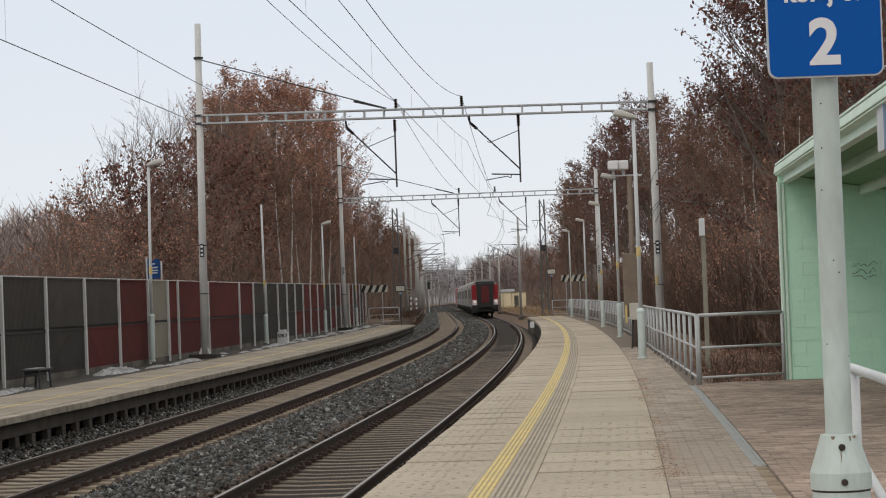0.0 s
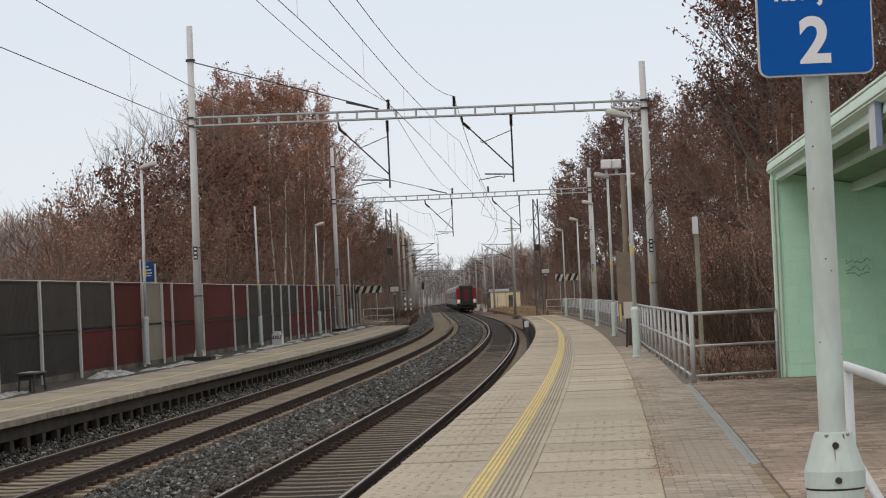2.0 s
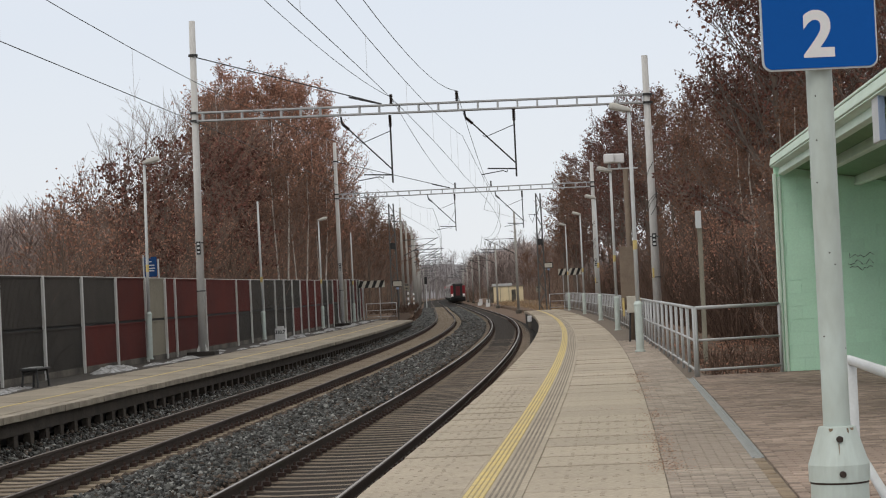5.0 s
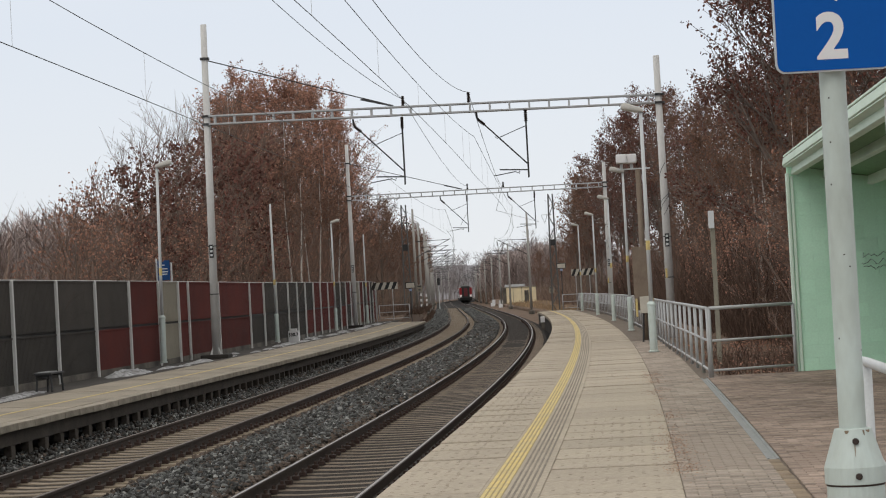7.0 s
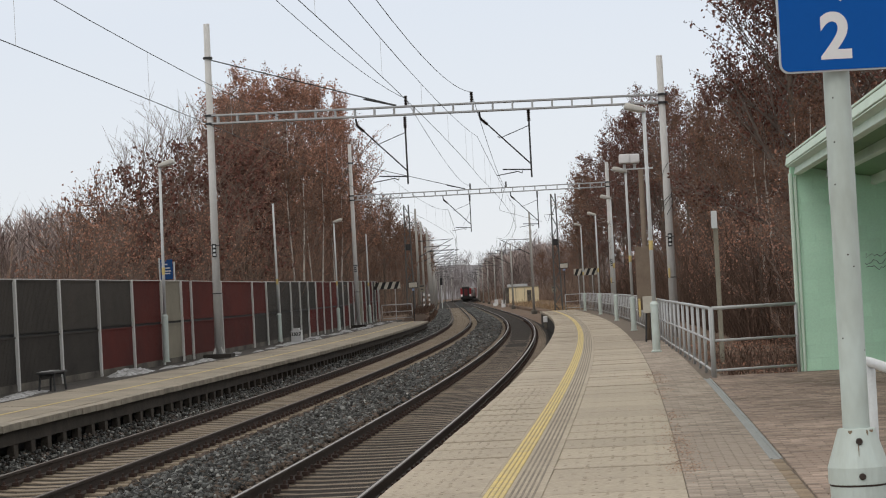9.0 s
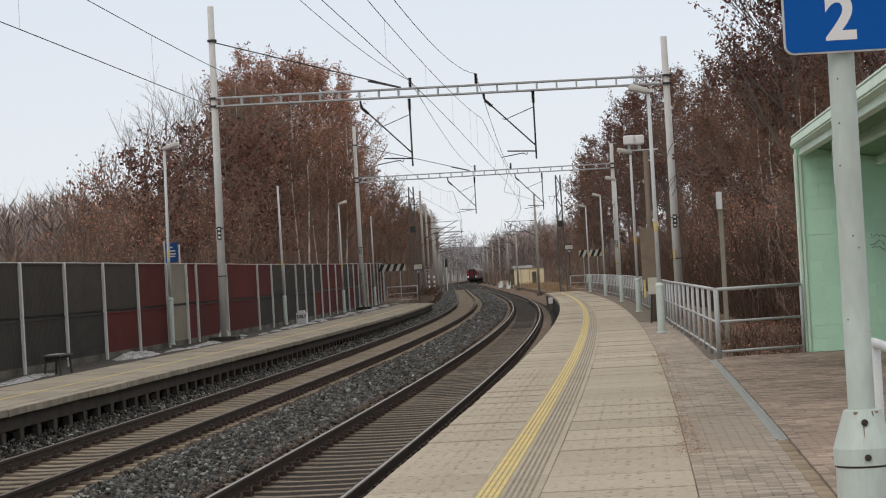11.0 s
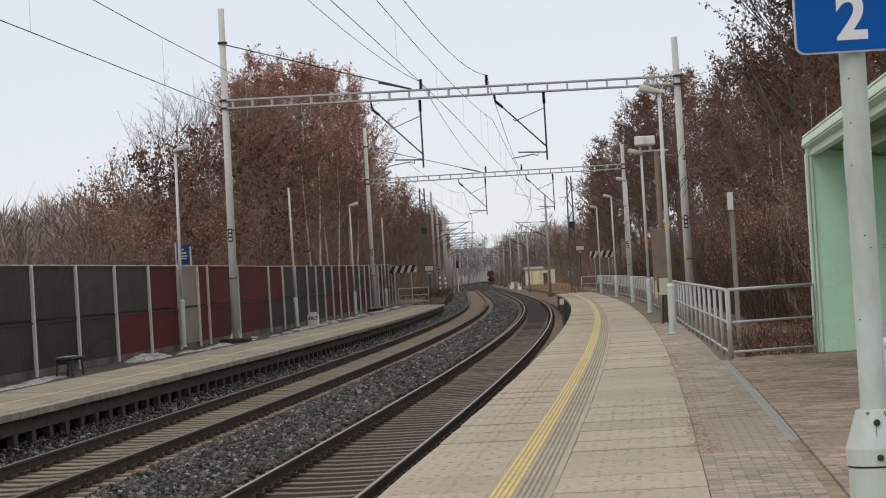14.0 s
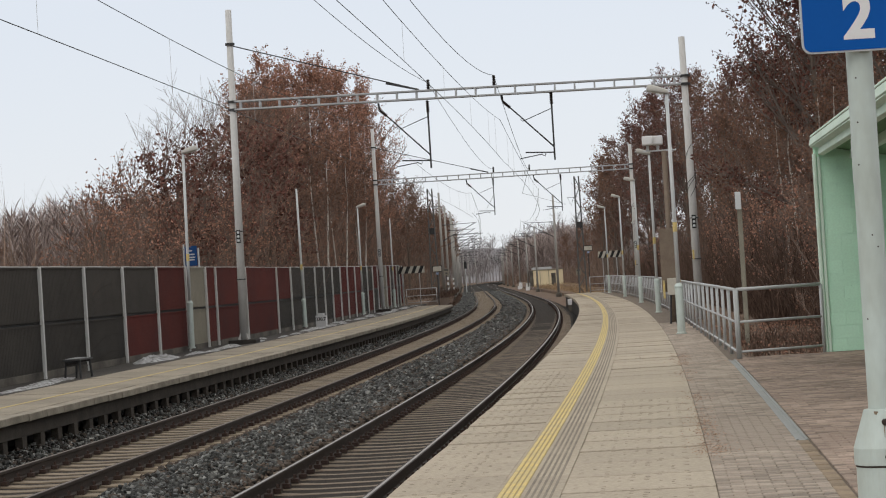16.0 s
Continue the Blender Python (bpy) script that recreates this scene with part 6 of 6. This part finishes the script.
def far_woods():
    r = random.Random(31)
    a = Acc()
    spots = []
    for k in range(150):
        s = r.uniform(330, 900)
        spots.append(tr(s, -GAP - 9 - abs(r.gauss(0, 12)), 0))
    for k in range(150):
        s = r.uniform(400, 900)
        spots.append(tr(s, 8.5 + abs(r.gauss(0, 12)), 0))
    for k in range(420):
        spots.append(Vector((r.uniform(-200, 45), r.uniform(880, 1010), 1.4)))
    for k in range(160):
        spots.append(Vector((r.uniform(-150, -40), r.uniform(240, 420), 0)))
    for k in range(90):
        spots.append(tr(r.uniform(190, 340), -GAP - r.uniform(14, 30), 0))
    def woods(a, spots, low, high, twigs, thick):
        for p in spots:
            h = r.uniform(low, high) * (p.z or 1.0)
            p = Vector((p.x, p.y, -0.6))
            wild(a, p, h, twigs, thick)

    def wild(a, p, h, twigs, thick):
        p = Vector((p.x, p.y, -0.6))
        a.tube([p, p + Vector((r.uniform(-0.5, 0.5), 0, h * 0.5)), p + Vector((r.uniform(-1, 1), 0, h))], [0.17, 0.12, 0.03], 3, False)
        for j in range(twigs):
            t = r.uniform(0.18, 0.98)
            q = p + Vector((0, 0, h * t))
            az = r.uniform(0, 6.28)
            ln = h * 0.24 * (1.15 - 0.75 * t) * r.uniform(0.6, 1.3)
            e = q + Vector((math.cos(az) * ln, math.sin(az) * ln, ln * r.uniform(0.5, 1.3)))
            w = Vector((-math.sin(az), math.cos(az), 0)) * r.uniform(0.05, 0.13) * thick
            n = len(a.v)
            mid = q.lerp(e, 0.6) + Vector((0, 0, r.uniform(-0.2, 0.2)))
            a.v += [tuple(q), tuple(mid + w), tuple(e), tuple(mid - w)]
            a.f.append((n, n + 1, n + 2, n + 3))
    woods(a, spots, 9.5, 14.5, 100, 0.65)
    b = Acc()
    near = []
    for k in range(150):
        y = r.uniform(150, 205)
        near.append(Vector((y * r.uniform(-0.235, -0.105), y, 0.0605 * y)))
    for k in range(130):
        y = r.uniform(370, 450)
        q = r.uniform(0.0, 1.0)
        near.append(Vector((y * (0.023 + 0.036 * q), y, y * (0.0225 + 0.005 * math.sin(3.0 * q)))))
    for k in range(110):
        p = tr(r.uniform(520, 715), 5.3 + 8.0 * r.random() ** 1.5, 0)
        near.append(Vector((p.x, p.y, r.uniform(9.0, 12.5))))
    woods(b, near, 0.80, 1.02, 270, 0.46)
    tagged(new("brown_woods", b.mesh("brown_woods", HILLWOOD)), "dense leafless woods in haze-lightened brown on a low rise", "woods", kind="stuff")
    hill = Acc()
    n = 90
    for k in range(n + 1):
        x = -700 + 1500 * k / n
        h = 16.0 + 3.5 * noise.noise(Vector((k * 0.35, 0, 0))) + 1.2 * noise.noise(Vector((k * 1.9, 4, 0)))
        hill.v += [(x, 1060, -2), (x, 1075, h * 0.6), (x, 1130, h)]
    for k in range(n):
        for j in range(2):
            hill.f.append((3 * k + j, 3 * k + 3 + j, 3 * k + 4 + j, 3 * k + 1 + j))
    tagged(new("backdrop", hill.mesh("backdrop", RIDGE)), "distant wooded ridge painted haze-grey behind the railway", "hill", kind="structure")
    tagged(new("far_woods", a.mesh("far_woods", FARWOOD)), "distant bare woods painted haze-grey along the railway", "woods", kind="stuff")


far_woods()


def thicket(name, label, spans, seed, material):
    """A tangle of thin upright stems and twigs with a few dry leaves, too fine to count."""
    rng = np.random.default_rng(seed)
    vs, fs, base = [], [], 0
    for s0, s1, o0, o1, h0, h1, z0, count in spans:
        s, o = rng.uniform(s0, s1, count), o0 + (o1 - o0) * rng.random(count)
        ang = np.interp(s, S, ANG)
        foot = np.stack([np.interp(s, S, LX) + o * np.cos(ang), np.interp(s, S, LY) - o * np.sin(ang), np.full(count, z0)], 1)
        h = rng.uniform(h0, h1, count) * (0.65 + 0.5 * np.sin(s * 0.31 + o) ** 2)
        foot[:, 2] += np.where(rng.random(count) < 0.55, 0.0, rng.random(count) * h * 0.7)
        lean = rng.normal(0, 0.35, (count, 3))
        lean[:, 2] = 1
        tip = foot + lean * (h * rng.uniform(0.3, 1.0, count))[:, None] * 0.8
        mid = (foot + tip) / 2 + rng.normal(0, 0.10, (count, 3))
        w = rng.uniform(0.004, 0.011, count)[:, None] * (1 + s[:, None] / 220)
        side = rng.normal(0, 1, (count, 3))
        side[:, 2] *= 0.1
        side /= np.linalg.norm(side, axis=1)[:, None]
        vs.append(np.stack([foot - side * w, foot + side * w, mid + side * w * 0.7, tip, mid - side * w * 0.7], 1).reshape(-1, 3))
        k = base + 5 * np.arange(count)[:, None]
        fs += (k + np.array([[0, 1, 2, 4]])).tolist() + (k + np.array([[4, 2, 3]])).tolist()
        base += 5 * count
    me = bpy.data.meshes.new(name)
    me.from_pydata(np.concatenate(vs).tolist(), [], fs)
    me.materials.append(material)
    me.update()
    tagged(new(name, me), label, "undergrowth", kind="stuff")


thicket("undergrowth_right", "tangled brown undergrowth beside the railing", [
    (47, 62, 8.0, 16, 0.8, 3.0, 0.3, 15000), (60, 100, 7.2, 15, 1.0, 4.0, 0.3, 26000), (100, 170, 6.8, 13, 1.0, 4.0, 0.3, 22000),
    (38, 50, 5.5, 12, 0.12, 0.6, 0.32, 7000)], 6, BRUSH)
thicket("undergrowth_distant", "brown undergrowth paled for haze along the line past the platform", [
    (168, 260, 7.5, 13, 1.0, 3.5, 0.2, 12000), (260, 420, 9.5, 15, 1.0, 4.0, 0.2, 9000), (510, 720, 4.7, 12, 3.0, 6.5, -0.5, 9000), (640, 735, 3.4, 6.5, 3.0, 5.5, -0.5, 4000),
    (262, 380, -10.5, -7.6, 0.3, 2.5, -0.3, 6000)], 16, HAZED_BRUSH)
thicket("bank_brush", "low dark brush on the bank past the platform", [(160, 245, -9.8, -6.7, 0.1, 0.6, 0.80, 6000), (160, 262, -6.9, -6.5, 0.1, 0.3, 0.1, 1500)], 36, BRUSH)
thicket("dry_grass", "straw-coloured dry grass beside the rails", [
    (165, 240, 4.6, 9.0, 0.12, 0.5, 0.1, 6000), (240, 345, 4.0, 9.0, 0.15, 0.6, 0.15, 5000)], 26, STRAW)
thicket("undergrowth_left", "tangled brown undergrowth paled for haze behind the noise barrier", [
    (50, 90, -17, -11.2, 1.6, 3.8, 0.3, 16000), (90, 165, -19, -11.0, 2.5, 6.0, 0.3, 26000), (160, 300, -18, -10.3, 1.5, 5.0, 0.8, 16000),
    (300, 480, -20, -11, 2.0, 6.0, 0.6, 8000), (120, 260, -60, -25, 2.0, 4.0, 0.5, 14000)], 7, HAZED_BRUSH)


# ---- block paving, piece by piece ----
def pavers():
    """Small blocks laid across the walk; the first three hundred are pieces of their own, the rest one mesh."""
    rng = random.Random(17)
    for root, material, o0, o1, s0, s1, first in ((PLATFORM_R, PAVER, 4.174, 4.95, 8.0, 62.0, (19.0, 23.0)), (FORECOURT, RED_PAVER, 5.09, 9.4, 14.0, 37.1, (19.0, 20.8))):
        bm = bmesh.new()
        bmesh.ops.create_cube(bm, size=1)
        for w in bm.verts:
            w.co = Vector((w.co.x * 0.193, w.co.y * 0.0945, -0.03 + w.co.z * 0.06))
        bmesh.ops.bevel(bm, geom=[e for e in bm.edges if all(w.co.z > -0.001 for w in e.verts)], offset=0.006, segments=1, affect="EDGES")
        one = Acc()
        one.add_bm(bm)
        me = one.mesh("paver", material)
        rest = Acc()
        s, r, made = s0, 0, 0
        while s < s1:
            o = o0 + (0.1 if r % 2 else 0.0)
            for e in (o0 + 0.05, o0 + 0.2 * int((o1 - o0 - 0.1) / 0.2) + 0.15) if r % 2 else ():
                m = trm(s, e, TOP - rng.uniform(0.0, 0.006)) @ Matrix.Diagonal((0.48, 1, 1, 1))
                n = len(rest.v)
                rest.v += [tuple(m @ Vector(p)) for p in one.v]
                rest.f += [tuple(n + k for k in q) for q in one.f]
            while o + 0.1 < o1:
                m = trm(s, o + 0.1, TOP - rng.uniform(0.0, 0.006)) @ Matrix.Rotation(rng.uniform(-0.012, 0.012), 4, "X") @ Matrix.Rotation(rng.uniform(-0.01, 0.01), 4, "Y") @ Matrix.Rotation(rng.uniform(-0.015, 0.015), 4, "Z")
                if first[0] <= s <= first[1] and made < 300:
                    part("paver", me, material, root, m=m)
                    made += 1
                else:
                    n = len(rest.v)
                    rest.v += [tuple(m @ Vector(p)) for p in one.v]
                    rest.f += [tuple(n + k for k in q) for q in one.f]
                o += 0.2
            s += 0.1
            r += 1
        tagged(part("paver_field", rest, material, root), kind="stuff")


pavers()


def leaf_crumbs():
    """Reddish crumbs of leaf and soil gathered along the slab joint and by the drain."""
    rng = random.Random(41)
    a = Acc()
    for k in range(46):
        s = rng.uniform(18.5, 40)
        o, n = (4.19, 44) if k % 3 else (rng.uniform(3.3, 7.2), 14)
        ln = rng.uniform(0.15, 0.7)
        for j in range(n):
            m = trm(s + rng.gauss(0, ln), o + rng.gauss(0.02, 0.09 if k % 3 else 0.16), TOP + 0.006) @ Matrix.Rotation(rng.uniform(0, 6.28), 4, "Z") @ Matrix.Rotation(rng.gauss(0, 0.3), 4, "X")
            w = rng.uniform(0.004, 0.014)
            a.box(0, 0, 0, w, w * rng.uniform(0.4, 1.0), 0.004, m)
    tagged(new("leaf_crumbs", a.mesh("leaf_crumbs", CRUMBS)), "reddish crumbs of dry leaves on the paving", "leaf litter", kind="stuff")


leaf_crumbs()


def leaf_litter():
    """Fallen leaves on the soil behind the railing."""
    rng = random.Random(43)
    a = Acc()
    for k in range(3500):
        q = tr(rng.uniform(37.6, 60), rng.uniform(5.5, 11.5), 0.40 + rng.uniform(0, 0.10))
        w = rng.uniform(0.04, 0.10)
        m = Matrix.Translation(q) @ Matrix.Rotation(rng.uniform(0, 6.28), 4, "Z") @ Matrix.Rotation(rng.gauss(0, 0.6), 4, "X")
        n = len(a.v)
        a.v += [tuple(m @ Vector(p)) for p in ((-w / 2, 0, 0), (0, w * 0.32, w * 0.12), (w / 2, 0, 0), (0, -w * 0.32, w * 0.12))]
        a.f.append((n, n + 1, n + 2, n + 3))
    tagged(new("leaf_litter", a.mesh("leaf_litter", LEAF)), "fallen reddish brown leaves on the soil", "leaf litter", kind="stuff")


leaf_litter()


# ---- motion ----
def motions():
    """The train runs away along the right-hand track at about 130 km/h."""
    for ob, ahead, half in TRAIN:
        rows = []
        for k in range(0, 33):
            t = 0.5 * k
            s = min(227.0 + 37.2 * t - 0.09 * t * t + ahead, 1085.0)
            p, q = tr(s - half, 0, 0.0), tr(s + half, 0, 0.0)
            d = q - p
            rows.append((t, Matrix.Translation((p + q) / 2) @ Matrix.Rotation(math.atan2(-d.x, d.y), 4, "Z")))
        walk(ob, rows)


motions()
